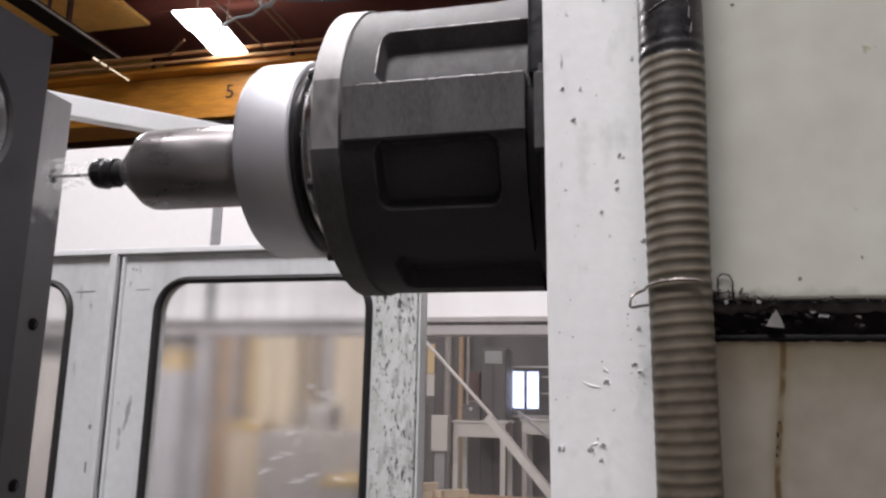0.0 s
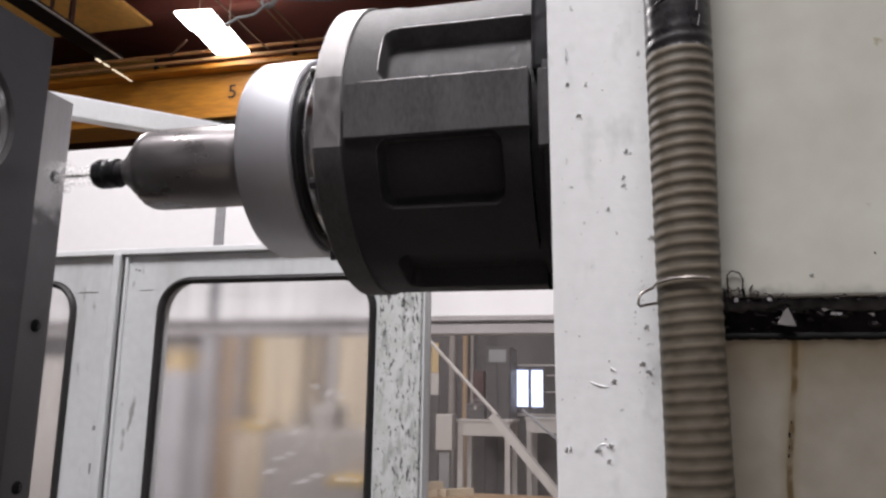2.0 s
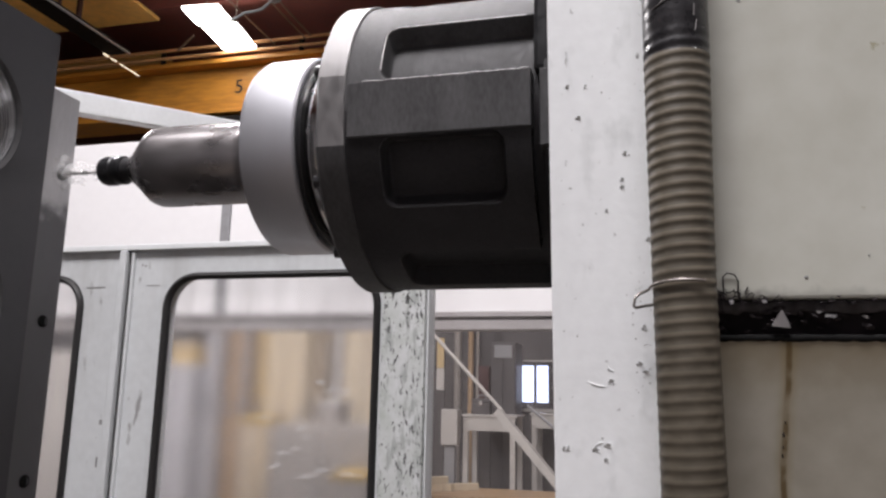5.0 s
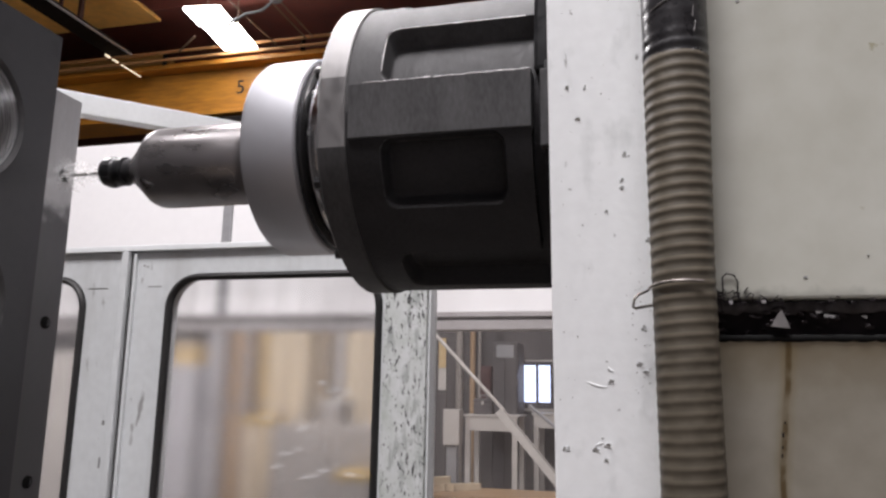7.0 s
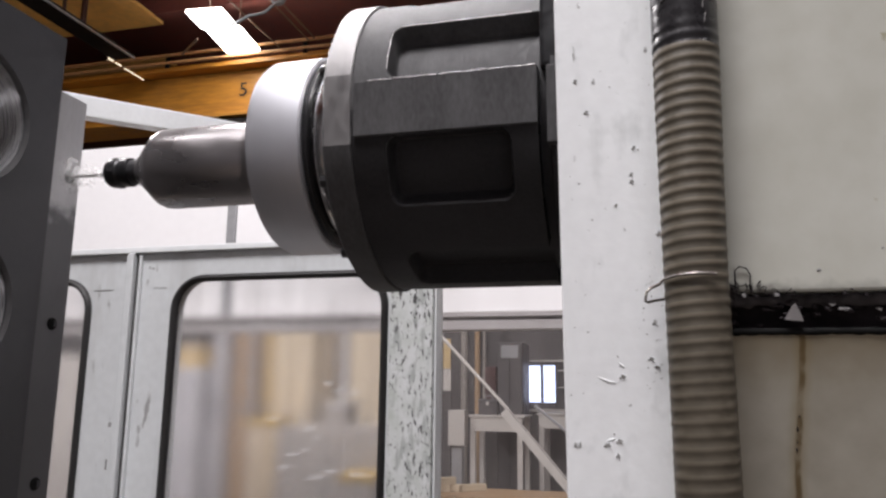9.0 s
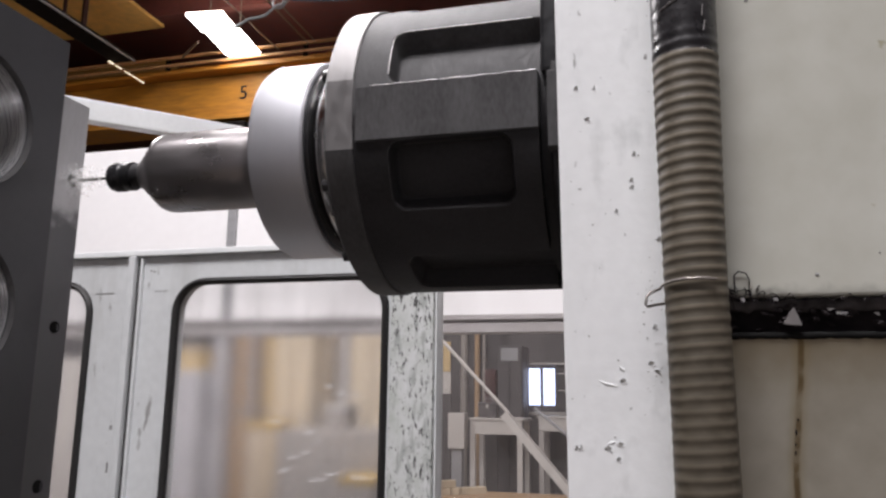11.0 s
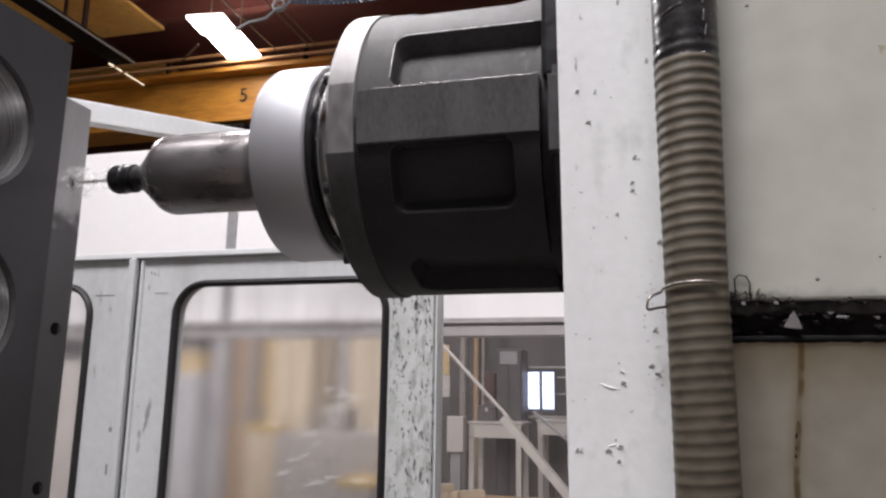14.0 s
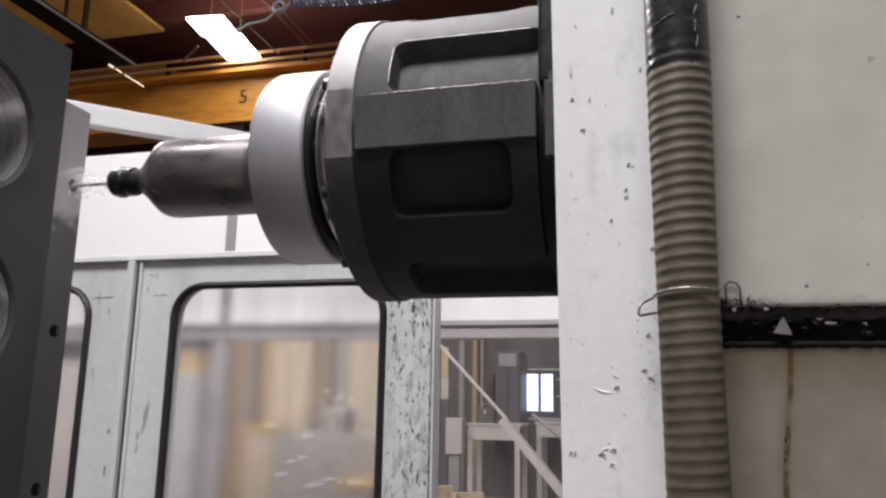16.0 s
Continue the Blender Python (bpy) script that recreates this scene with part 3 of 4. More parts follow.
# ---- enclosure wall with windows, carried by the table ----
DY = 1.33


def rounded(x0, x1, z0, z1, r, n=10):
    pts = []
    for cx, cz, a0 in ((x1 - r, z1 - r, 0), (x0 + r, z1 - r, 90), (x0 + r, z0 + r, 180), (x1 - r, z0 + r, 270)):
        for k in range(n + 1):
            a = radians(a0 + 90 * k / n)
            pts.append((cx + r * math.cos(a), cz + r * math.sin(a)))
    return pts


def sheet_with_window(bm, x0, x1, z0, z1, hole, y0, y1):
    for y in (y0, y1):
        outer = [bm.verts.new((x, y, z)) for x, z in ((x0, z0), (x1, z0), (x1, z1), (x0, z1))]
        ring = [bm.verts.new((x, y, z)) for x, z in hole]
        edges = [bm.edges.new((outer[i], outer[(i + 1) % 4])) for i in range(4)]
        edges += [bm.edges.new((ring[i], ring[(i + 1) % len(ring)])) for i in range(len(ring))]
        bmesh.ops.triangle_fill(bm, edges=edges, use_beauty=True)
    for loop in (hole, [(x0, z0), (x1, z0), (x1, z1), (x0, z1)]):
        for i in range(len(loop)):
            (xa, za), (xb, zb) = loop[i], loop[(i + 1) % len(loop)]
            bm.faces.new([bm.verts.new(p) for p in ((xa, y0, za), (xb, y0, zb), (xb, y1, zb), (xa, y1, za))])
    bmesh.ops.remove_doubles(bm, verts=bm.verts, dist=1e-5)


def gasket(bm, loop, r, y):
    n = len(loop)
    pts = [Vector((x, y, z)) for x, z in loop]
    rings = []
    for i in range(n):
        d = (pts[(i + 1) % n] - pts[i - 1]).normalized()
        side = Vector((0, 1, 0))
        up = d.cross(side)
        rings.append([bm.verts.new(pts[i] + r * (math.cos(2 * math.pi * k / 8) * side * 1.2 + math.sin(2 * math.pi * k / 8) * up)) for k in range(8)])
    for i in range(n):
        a, b = rings[i], rings[(i + 1) % n]
        for k in range(8):
            bm.faces.new((a[k], a[(k + 1) % 8], b[(k + 1) % 8], b[k]))


def enclosure():
    t = thing("machine_enclosure", pose(0, 0, 0), "grey-white painted machine enclosure wall with rounded rubber-sealed windows", "enclosure")
    for x0, x1, wx0, wx1 in ((-1.62, -1.003, -1.545, -1.109), (-1.003, -0.453, -0.909, -0.469)):
        bm = bmesh.new()
        hole = rounded(wx0, wx1, 0.62, 1.222, 0.062)
        sheet_with_window(bm, x0, x1, 0.45, 1.274, hole, DY, DY + 0.03)
        door = part("door_panel", bm, DOORP, t, "grey-white painted steel door panel")
        bm = bmesh.new()
        gasket(bm, hole, 0.0072, DY - 0.001)
        part("gasket", bm, RUBBER, door, "black rubber window gasket", 50)
        bm = bmesh.new()
        box(bm, wx0, wx1, DY + 0.012, DY + 0.016, 0.62, 1.222)
        part("pane", bm, FOGGED, door, "fogged scratched window pane").visible_shadow = False
    boxpart("top_rail", (-1.64, -0.365, DY - 0.012, DY + 0.04, 1.276, 1.288), PAINT, t, 0.002, "white top rail")
    boxpart("inner_rail", (-1.62, -0.453, DY + 0.004, DY + 0.036, 1.262, 1.275), GREYM, t, 0.001)
    boxpart("centre_strip", (-1.017, -1.002, DY - 0.016, DY - 0.001, 0.45, 1.275), DOORP, t, 0.002, "raised door edge strip")
    boxpart("centre_gap", (-1.001, -0.995, DY - 0.003, DY + 0.002, 0.45, 1.272), RUBBER, t, 0.0005)
    boxpart("edge_seal", (-1.0195, -1.0175, DY - 0.004, DY + 0.002, 0.45, 1.272), GREYM, t, 0.0005)
    boxpart("centre_lip", (-0.994, -0.988, DY - 0.008, DY + 0.002, 0.45, 1.272), DOORP, t, 0.001)
    boxpart("flaking_post", (-0.452, -0.372, DY - 0.022, DY + 0.05, 0.451, 1.276), CHIPPED, t, 0.003, "white post with flaking paint")
    boxpart("post_edge", (-0.3715, -0.3675, DY - 0.012, DY + 0.03, 0.451, 1.276), DOORP, t, 0.001)
    bm = bmesh.new()
    box(bm, -0.366, 0.6, DY + 0.012, DY + 0.015, 0.45, 1.276)
    part("side_pane", bm, CLEARER, t, "dusty side window pane").visible_shadow = False
    boxpart("base_sill", (-1.64, 0.6, DY - 0.02, DY + 0.06, 0.0, 0.45), DOORP, t, 0.004)
    # dried coolant smears and runs on the inside of the window
    rnd = random.Random(21)
    runs = []
    for x, top, low in ((-0.569, 1.09, 0.90), (-0.545, 0.985, 0.86), (-0.519, 0.985, 0.92), (-0.491, 0.96, 0.91), (-0.56, 1.02, 0.95)):
        z = top
        while z > low:
            h = rnd.uniform(0.003, 0.010)
            runs.append((x + rnd.uniform(-0.0015, 0.0015), z, rnd.uniform(0.0008, 0.0019), h, 0))
            z -= h * rnd.uniform(1.6, 3.2)
    for x, z, w in ((-0.572, 1.020, 0.016), (-0.555, 1.008, 0.024), (-0.530, 1.004, 0.02), (-0.616, 0.937, 0.019), (-0.645, 0.889, 0.018), (-0.625, 0.897, 0.012),
                    (-0.60, 0.853, 0.036), (-0.565, 0.86, 0.028), (-0.515, 0.861, 0.03), (-0.60, 0.92, 0.012), (-0.69, 0.955, 0.025), (-0.66, 0.868, 0.02)):
        for _ in range(3):
            runs.append((x + rnd.uniform(-0.008, 0.008), z + rnd.uniform(-0.004, 0.004), w * rnd.uniform(0.4, 0.9), rnd.uniform(0.001, 0.003), rnd.uniform(-14, 2)))
    for x, z, w, h, lean in runs:
        bm = bmesh.new()
        bmesh.ops.create_icosphere(bm, subdivisions=2, radius=1)
        for v in bm.verts:
            v.co = Vector((v.co.x * w, v.co.y * 0.0006, v.co.z * h * (1 + 0.4 * math.sin(7 * v.co.x))))
        sm = part("coolant_smear", bm, FILM, t, smooth=80)
        sm.matrix_local = pose(x, DY + 0.0112, z, 0, lean, 0)
    # small dark scuffs on the door sheet
    for x, z, w, h in ((-1.078, 1.203, 0.045, 0.0022), (-0.945, 1.205, 0.03, 0.0012), (-0.965, 1.245, 0.004, 0.004), (-1.035, 0.936, 0.006, 0.009),
                       (-0.973, 1.247, 0.003, 0.005), (-1.036, 0.86, 0.004, 0.02)):
        boxpart("scuff", (x - w / 2, x + w / 2, DY - 0.0008, DY + 0.001, z - h / 2, z + h / 2), CHIP, t, 0.0003)
    return t


ENCLOSURE = enclosure()


# ---- white column close to the camera ----
PY = 0.445


def column():
    t = thing("machine_column", pose(-0.0475, PY, 1.0, 0, -0.6, 0), "white painted steel column with chipped paint", "column")
    bm = bmesh.new()
    box(bm, -0.0003, 0.0775, 0, 0.10, -0.99, 1.6, 0.0015)
    part("column_body", bm, POSTP, t, "chipped white paint")
    rnd = random.Random(11)
    extra = [(rnd.uniform(-0.046, 0.006), rnd.uniform(0.94, 1.24), rnd.uniform(0.0002, 0.0005), rnd.uniform(0.0002, 0.0006)) for _ in range(30)]
    extra += [(rnd.uniform(-0.004, 0.007), rnd.uniform(1.005, 1.075), rnd.uniform(0.0002, 0.0006), rnd.uniform(0.0002, 0.0007)) for _ in range(26)]
    for x, z, w, h in CHIPSPOTS + extra:
        lean = rnd.uniform(-10, 25)
        x, z = x + 0.0475 + (z - 1.0) * 0.0105, z - 1.0
        bm = bmesh.new()
        n, w, h = 9, w * 0.85, h * 0.85
        ring = [(math.cos(2 * math.pi * k / n) * w * rnd.uniform(0.5, 1.2), math.sin(2 * math.pi * k / n) * h * rnd.uniform(0.5, 1.2)) for k in range(n)]
        front = [bm.verts.new((a, -0.0002, b)) for a, b in ring]
        back = [bm.verts.new((a * 1.15, 0.0004, b * 1.15)) for a, b in ring]
        bm.faces.new(front)
        for k in range(n):
            bm.faces.new((front[k], front[(k + 1) % n], back[(k + 1) % n], back[k]))
        chip = part("paint_chip", bm, CHIP, t)
        chip.matrix_local = pose(x, 0, z, 0, lean, 0)
        if w * h > 4e-7:
            bm = bmesh.new()
            f = [bm.verts.new(p) for p in ((-w * 1.8, -0.0002, -h * 0.7), (w * 0.8, -0.0002, -h * 1.5), (w * 1.6, -0.0012, h * 0.4), (-w * 0.9, -0.0011, h * 1.2))]
            g = [bm.verts.new(v.co + Vector((0, 0.0003, 0))) for v in f]
            bm.faces.new(f)
            bm.faces.new(list(reversed(g)))
            for k in range(4):
                bm.faces.new((f[k], g[k], g[(k + 1) % 4], f[(k + 1) % 4]))
            flake = part("paint_flake", bm, PAINT, t)
            flake.matrix_local = pose(x + w * 1.5, 0, z + h * 0.9, 0, lean, 0)
    # blistered ridges of lifting paint
    for x, z, length, drop in ((0.0175, 0.0125, 0.013, 0.0035), (0.0215, -0.0235, 0.006, -0.002), (0.0265, -0.0215, 0.004, 0.002), (0.030, 0.0205, 0.004, 0.003)):
        bm = bmesh.new()
        n = 12
        tube(bm, [(x + length * k / n, 0.0004, z - drop * math.sin(math.pi * 0.6 * k / n)) for k in range(n + 1)],
             [0.0003 + 0.0006 * math.sin(math.pi * k / n) for k in range(n + 1)], 8)
        part("paint_blister", bm, PAINT, t, "lifted paint ridge", 60)
    return t


# x, z, half width, half height in metres
CHIPSPOTS = [(-0.039, 1.204, 0.0005, 0.0038), (-0.039, 1.187, 0.0008, 0.0010), (-0.028, 1.186, 0.0006, 0.0012), (-0.018, 1.182, 0.0005, 0.0006),
             (-0.033, 1.167, 0.0011, 0.0007), (-0.006, 1.1425, 0.0007, 0.0012), (-0.003, 1.142, 0.0009, 0.0006), (-0.008, 1.127, 0.0008, 0.0010),
             (-0.008, 1.1225, 0.0009, 0.0009), (-0.037, 1.124, 0.0012, 0.0004), (-0.017, 1.109, 0.0007, 0.0008), (-0.030, 1.102, 0.0006, 0.0009),
             (0.006, 1.091, 0.0011, 0.0011), (0.002, 1.041, 0.0008, 0.0012), (-0.001, 1.021, 0.0011, 0.0009), (0.002, 1.017, 0.0012, 0.0005),
             (0.005, 1.011, 0.0009, 0.0005), (-0.0168, 1.0115, 0.0011, 0.0010), (-0.018, 1.023, 0.0007, 0.0006), (-0.017, 1.018, 0.0006, 0.0006),
             (-0.034, 1.037, 0.0007, 0.0007), (-0.044, 1.002, 0.0005, 0.0006), (-0.0427, 0.9745, 0.0007, 0.0013), (-0.0402, 0.9745, 0.0005, 0.0015),
             (-0.026, 0.9745, 0.0013, 0.0010), (-0.0195, 0.977, 0.0012, 0.0009), (-0.021, 0.981, 0.0006, 0.0007), (-0.020, 0.969, 0.0008, 0.0011),
             (-0.013, 1.243, 0.0006, 0.0020)]
column()


# ---- cream panels with the dirty seam ----
QY = 0.405
LEAN = 12.0


def panels():
    t = thing("machine_cover", pose(0, 0, 0), "cream painted machine cover in two panels with a grimy seam", "machine cover")
    boxpart("upper_panel", (0.009, 0.75, QY, QY + 0.02, 1.0525, 2.6), PANEL, t, 0.0015, "cream painted upper panel")
    low = boxpart("lower_panel", (0.009, 0.75, 0.002, 0.006, -1.0, 0.0), PANEL2, t, 0.0008, "duller cream lower panel leaning back")
    low.matrix_local = pose(0, QY, 1.0335, LEAN)
    boxpart("seam_back", (0.009, 0.75, QY + 0.014, QY + 0.03, 1.033, 1.053), GRIME, t, 0.0)
    lip = random.Random(14)
    bm = bmesh.new()
    tube(bm, [(0.009 + 0.0025 * k, QY + 0.0032, 1.0335 + lip.uniform(-0.0002, 0.0002)) for k in range(120)],
         [0.0019 + lip.uniform(-0.0002, 0.0002) for k in range(120)], 9)
    part("grimy_lip", bm, HOLE, t, "black greasy lower lip", 80)
    bm = bmesh.new()
    tube(bm, [(0.009 + 0.003 * k, QY + 0.0065 + lip.uniform(-0.0006, 0.0006), 1.0492 + lip.uniform(-0.0007, 0.0007)) for k in range(100)],
         [0.0033 + lip.uniform(-0.0006, 0.0006) for k in range(100)], 10)
    part("dirt_roll", bm, DIRT, t, "grey caked dirt along the seam", 80)
    boxpart("ledge", (0.009, 0.75, QY + 0.005, QY + 0.016, 1.0335, 1.0355), GRIME, t, 0.0004)
    rnd = random.Random(3)
    # clumps of oily swarf filling the seam, straggling over its upper edge
    for k in range(120):
        x = 0.035 + 0.13 * rnd.random() ** 1.3
        z = 1.0365 + 0.0145 * rnd.random() if k < 70 else 1.0515 + rnd.uniform(-0.0012, 0.0006 + (0.005 if x < 0.05 else 0.0015 if 0.058 < x < 0.074 or 0.089 < x < 0.096 else 0))
        w = rnd.uniform(0.0010, 0.004) * (1 if k < 70 else 0.4)
        bm = bmesh.new()
        bmesh.ops.create_icosphere(bm, subdivisions=1, radius=1)
        for v in bm.verts:
            v.co = Vector((v.co.x * w, v.co.y * w * 0.6, v.co.z * w * 0.45)) * rnd.uniform(0.7, 1.2)
        c = part("swarf_clump", bm, GRIME, t)
        c.matrix_local = pose(x, QY + (rnd.uniform(0.002, 0.012) if k < 70 else 0.0), z, 0, rnd.uniform(-30, 30), 0)
    for k in range(30):
        x = 0.038 + 0.03 * rnd.random() ** 1.5
        bm = bmesh.new()
        p = [Vector((x, QY - 0.0006, 1.051 + rnd.uniform(0, 0.005 if x < 0.06 else 0.002)))]
        d = Vector((rnd.uniform(-1, 1), 0, rnd.uniform(-0.3, 1))).normalized()
        for _ in range(5):
            d = (d + Vector((rnd.uniform(-0.8, 0.8), 0, rnd.uniform(-0.9, 0.6)))).normalized()
            p.append(p[-1] + d * rnd.uniform(0.0004, 0.0012))
        tube(bm, p, rnd.uniform(0.00016, 0.00036), 5)
        part("swarf_curl", bm, GRIME, t)
    # loop of curled swarf standing over the seam
    bm = bmesh.new()
    tube(bm, [(0.0415, QY - 0.001, 1.0545), (0.0415, QY - 0.0012, 1.0635), (0.0435, QY - 0.0014, 1.0655), (0.047, QY - 0.0014, 1.0645), (0.0487, QY - 0.0012, 1.061),
              (0.0482, QY - 0.001, 1.056), (0.0487, QY - 0.0005, 1.052)], 0.00038, 6)
    part("swarf_loop", bm, GRIME, t, "loop of curled swarf", 60)
    for pts in ([(0.0682, 1.0470), (0.0666, 1.0455), (0.063, 1.0392), (0.0668, 1.0386), (0.0714, 1.0382), (0.0700, 1.0425)], [(0.0875, 1.0448), (0.0868, 1.0436), (0.0912, 1.0430), (0.0922, 1.0443)],
                [(0.083, 1.0465), (0.084, 1.0450), (0.0865, 1.0462)], [(0.103, 1.0440), (0.1055, 1.0425), (0.1055, 1.0440)],
                [(0.044, 1.0520), (0.0445, 1.0500), (0.0462, 1.0505), (0.0458, 1.0522)], [(0.059, 1.0520), (0.0595, 1.0505), (0.0615, 1.0505), (0.0610, 1.0520)]):
        bm = bmesh.new()
        a = [bm.verts.new((x, QY - 0.001, z)) for x, z in pts]
        b = [bm.verts.new((x, QY + 0.0005, z)) for x, z in pts]
        bm.faces.new(a)
        bm.faces.new(list(reversed(b)))
        for k in range(len(a)):
            bm.faces.new((a[k], b[k], b[(k + 1) % len(a)], a[(k + 1) % len(a)]))
        part("metal_flake", bm, FOIL if len(pts) == 4 else DULL, t, "metal flake")
    # dark beads caught in the rusty run
    for x, z, w in ((0.0672, 0.987, 0.0009), (0.0666, 0.977, 0.0007), (0.0669, 0.981, 0.0005), (0.0682, 0.993, 0.0005)):
        bm = bmesh.new()
        bmesh.ops.create_icosphere(bm, subdivisions=2, radius=1)
        for v in bm.verts:
            v.co = Vector((v.co.x * w * 0.6, v.co.y * 0.0005, v.co.z * w * 1.6))
        bead = part("rust_bead", bm, GRIME, t, smooth=80)
        bead.matrix_local = pose(x, QY + 0.002 + (1.0335 - z) * math.tan(radians(LEAN)), z, LEAN)
    for x, z, w in ((0.080, 1.063, 0.0009), (0.1085, 1.073, 0.0005), (0.056, 1.212, 0.0009)):
        boxpart("speck", (x - w, x + w, QY - 0.0004, QY + 0.0005, z - w * 0.7, z + w * 0.7), CHIP, t, 0.0003)
    return t


panels()


# ---- corrugated hose ----
def hose():
    hx, hy, pitch = 0.0222, 0.3865, 0.0060
    t = thing("corrugated_hose", pose(hx, hy, 0), "grey-brown corrugated hose hanging before the panel, wired up", "hose")

    def radius(z):
        q = min(1.0, max(0.0, (z - 1.04) / 0.16))
        return 0.0148 + 0.0015 * q * q * (3 - 2 * q)

    def middle(z):
        return 0.0012 * math.sin(z * 9) + radius(z) - 0.0148

    def skin(z0, z1, mat, name, label, ridge):
        bm = bmesh.new()
        rings = []
        n = int((z1 - z0) / pitch * 10)
        for i in range(n + 1):
            z = z0 + (z1 - z0) * i / n
            high = ridge(z)
            ring = []
            for k in range(48):
                a = 2 * math.pi * k / 48
                s = math.sin(2 * math.pi * ((z - 1.117) / pitch - a / (2 * math.pi)))
                r = radius(z) + high * s
                ring.append(bm.verts.new((middle(z) + r * math.cos(a), r * math.sin(a), z)))
            rings.append(ring)
        for p, q in zip(rings, rings[1:]):
            for k in range(48):
                bm.faces.new((p[k], p[(k + 1) % 48], q[(k + 1) % 48], q[k]))
        return part(name, bm, mat, t, label, 80)

    skin(0.55, 1.1725, HOSEM, "hose_body", "grey-brown ribbed rubber hose", lambda z: 0.00014 + 0.00008 * min(1.0, max(0.0, (z - 1.02) / 0.08)))
    skin(1.1725, 1.60, HOSED, "upper_hose", "black taped upper length", lambda z: 0.0003 * max(0.12, 1 - (z - 1.1725) / 0.016))
    # pale strips on the black tape: painted glints at the right, scuffs at left
    for a, z, lean in ((-62, 1.199, 70), (-60, 1.190, 85), (-58, 1.182, 80), (-135, 1.196, 20), (-120, 1.198, 15)):
        bm = bmesh.new()
        r = radius(z) + 0.0002
        tube(bm, [(middle(z) + r * math.cos(radians(a + 8 * k * math.cos(radians(lean)))), r * math.sin(radians(a + 8 * k * math.cos(radians(lean)))), z + 0.002 * k * math.sin(radians(lean)))
                  for k in range(4)], 0.0003, 6)
        part("tape_glint_scuff", bm, DULL, t, "pale painted glint and scuff streak on the tape", 60)
    # wire tie with its loose loop
    bm = bmesh.new()
    pts = [(0.0165 * math.cos(radians(a)), 0.0165 * math.sin(radians(a)), 1.0555 + 0.0022 * math.cos(radians(a + 90))) for a in range(-60, -181, -12)]
    pts += [(-0.0186, -0.012, 1.0530), (-0.0212, -0.015, 1.0515), (-0.0232, -0.017, 1.0492), (-0.0238, -0.017, 1.0455), (-0.0228, -0.016, 1.0448), (-0.0195, -0.010, 1.0462), (-0.015, 0.0, 1.0480)]
    tube(bm, pts, 0.0007, 6)
    part("wire_tie", bm, WIRE, t, "bent steel wire tie", 60)
    return t


hose()


# ---- beyond the enclosure ----
def header():
    t = thing("overhead_partition", pose(0, 0, 0), "bright white overhead partition sheet with grey lower rail", "partition")
    for x0, x1 in ((-5.0, -1.570), (-1.532, 1.6)):
        boxpart("sheet", (x0, x1, 2.6, 2.63, 1.285, 1.995), HEADER, t, 0.003, "white sheet")
    boxpart("joint_strip", (-1.569, -1.533, 2.59, 2.64, 1.285, 1.995), GREYM, t, 0.002, "grey joint strip")
    boxpart("lower_rail", (-5.0, 1.6, 2.59, 2.65, 1.267, 1.284), MIDG, t, 0.002, "grey lower rail")
    boxpart("lower_lip", (-5.0, 1.6, 2.60, 2.64, 1.257, 1.266), DARKG, t, 0.002)
    boxpart("lower_beam", (-5.0, 1.6, 2.595, 2.66, 1.222, 1.256), MIDG, t, 0.004, "grey lower beam")
    a, b = Vector((-1.33, 1.4, 1.66)), Vector((-0.87, 2.306, 1.778))
    d = (b - a).normalized()
    bm = bmesh.new()
    box(bm, -0.3, (b - a).length + 0.3, -0.02, 0.02, -0.026, 0.026, 0.003)
    rod = part("brace", bm, PAINT, t, "white painted steel brace")
    rod.matrix_local = Matrix.Translation(a) @ d.to_track_quat("X", "Z").to_matrix().to_4x4()
    for x in (-4.95, 1.5):
        boxpart("stanchion", (x, x + 0.08, 2.66, 2.74, 0.0, 1.99), GREYM, t, 0.004)
    return t


header()


def light_fixture():
    t = thing("ceiling_light", pose(-4.08, 6.41, 4.6, 0, 0, 7), "bright twin-panel high bay ceiling light", "ceiling light")
    for y0, y1, dx in ((-0.41, -0.06, -0.01), (-0.03, 0.50, 0.02)):
        boxpart("diffuser", (dx - 0.185, dx + 0.185, y0, y1, 0.0, 0.03), TUBE, t, 0.004, "glowing white diffuser")
    for x in (-0.10, 0.09):
        boxpart("light_frame", (x, x + 0.02, -0.36, 0.48, 0.032, 0.07), LIGHTG, t, 0.004)
    for y in (-0.3, 0.4):
        bm = bmesh.new()
        tube(bm, [(0, y, 0.10), (0, y, 0.9)], 0.008, 8)
        part("hanger", bm, PALE, t)
    return t


light_fixture()


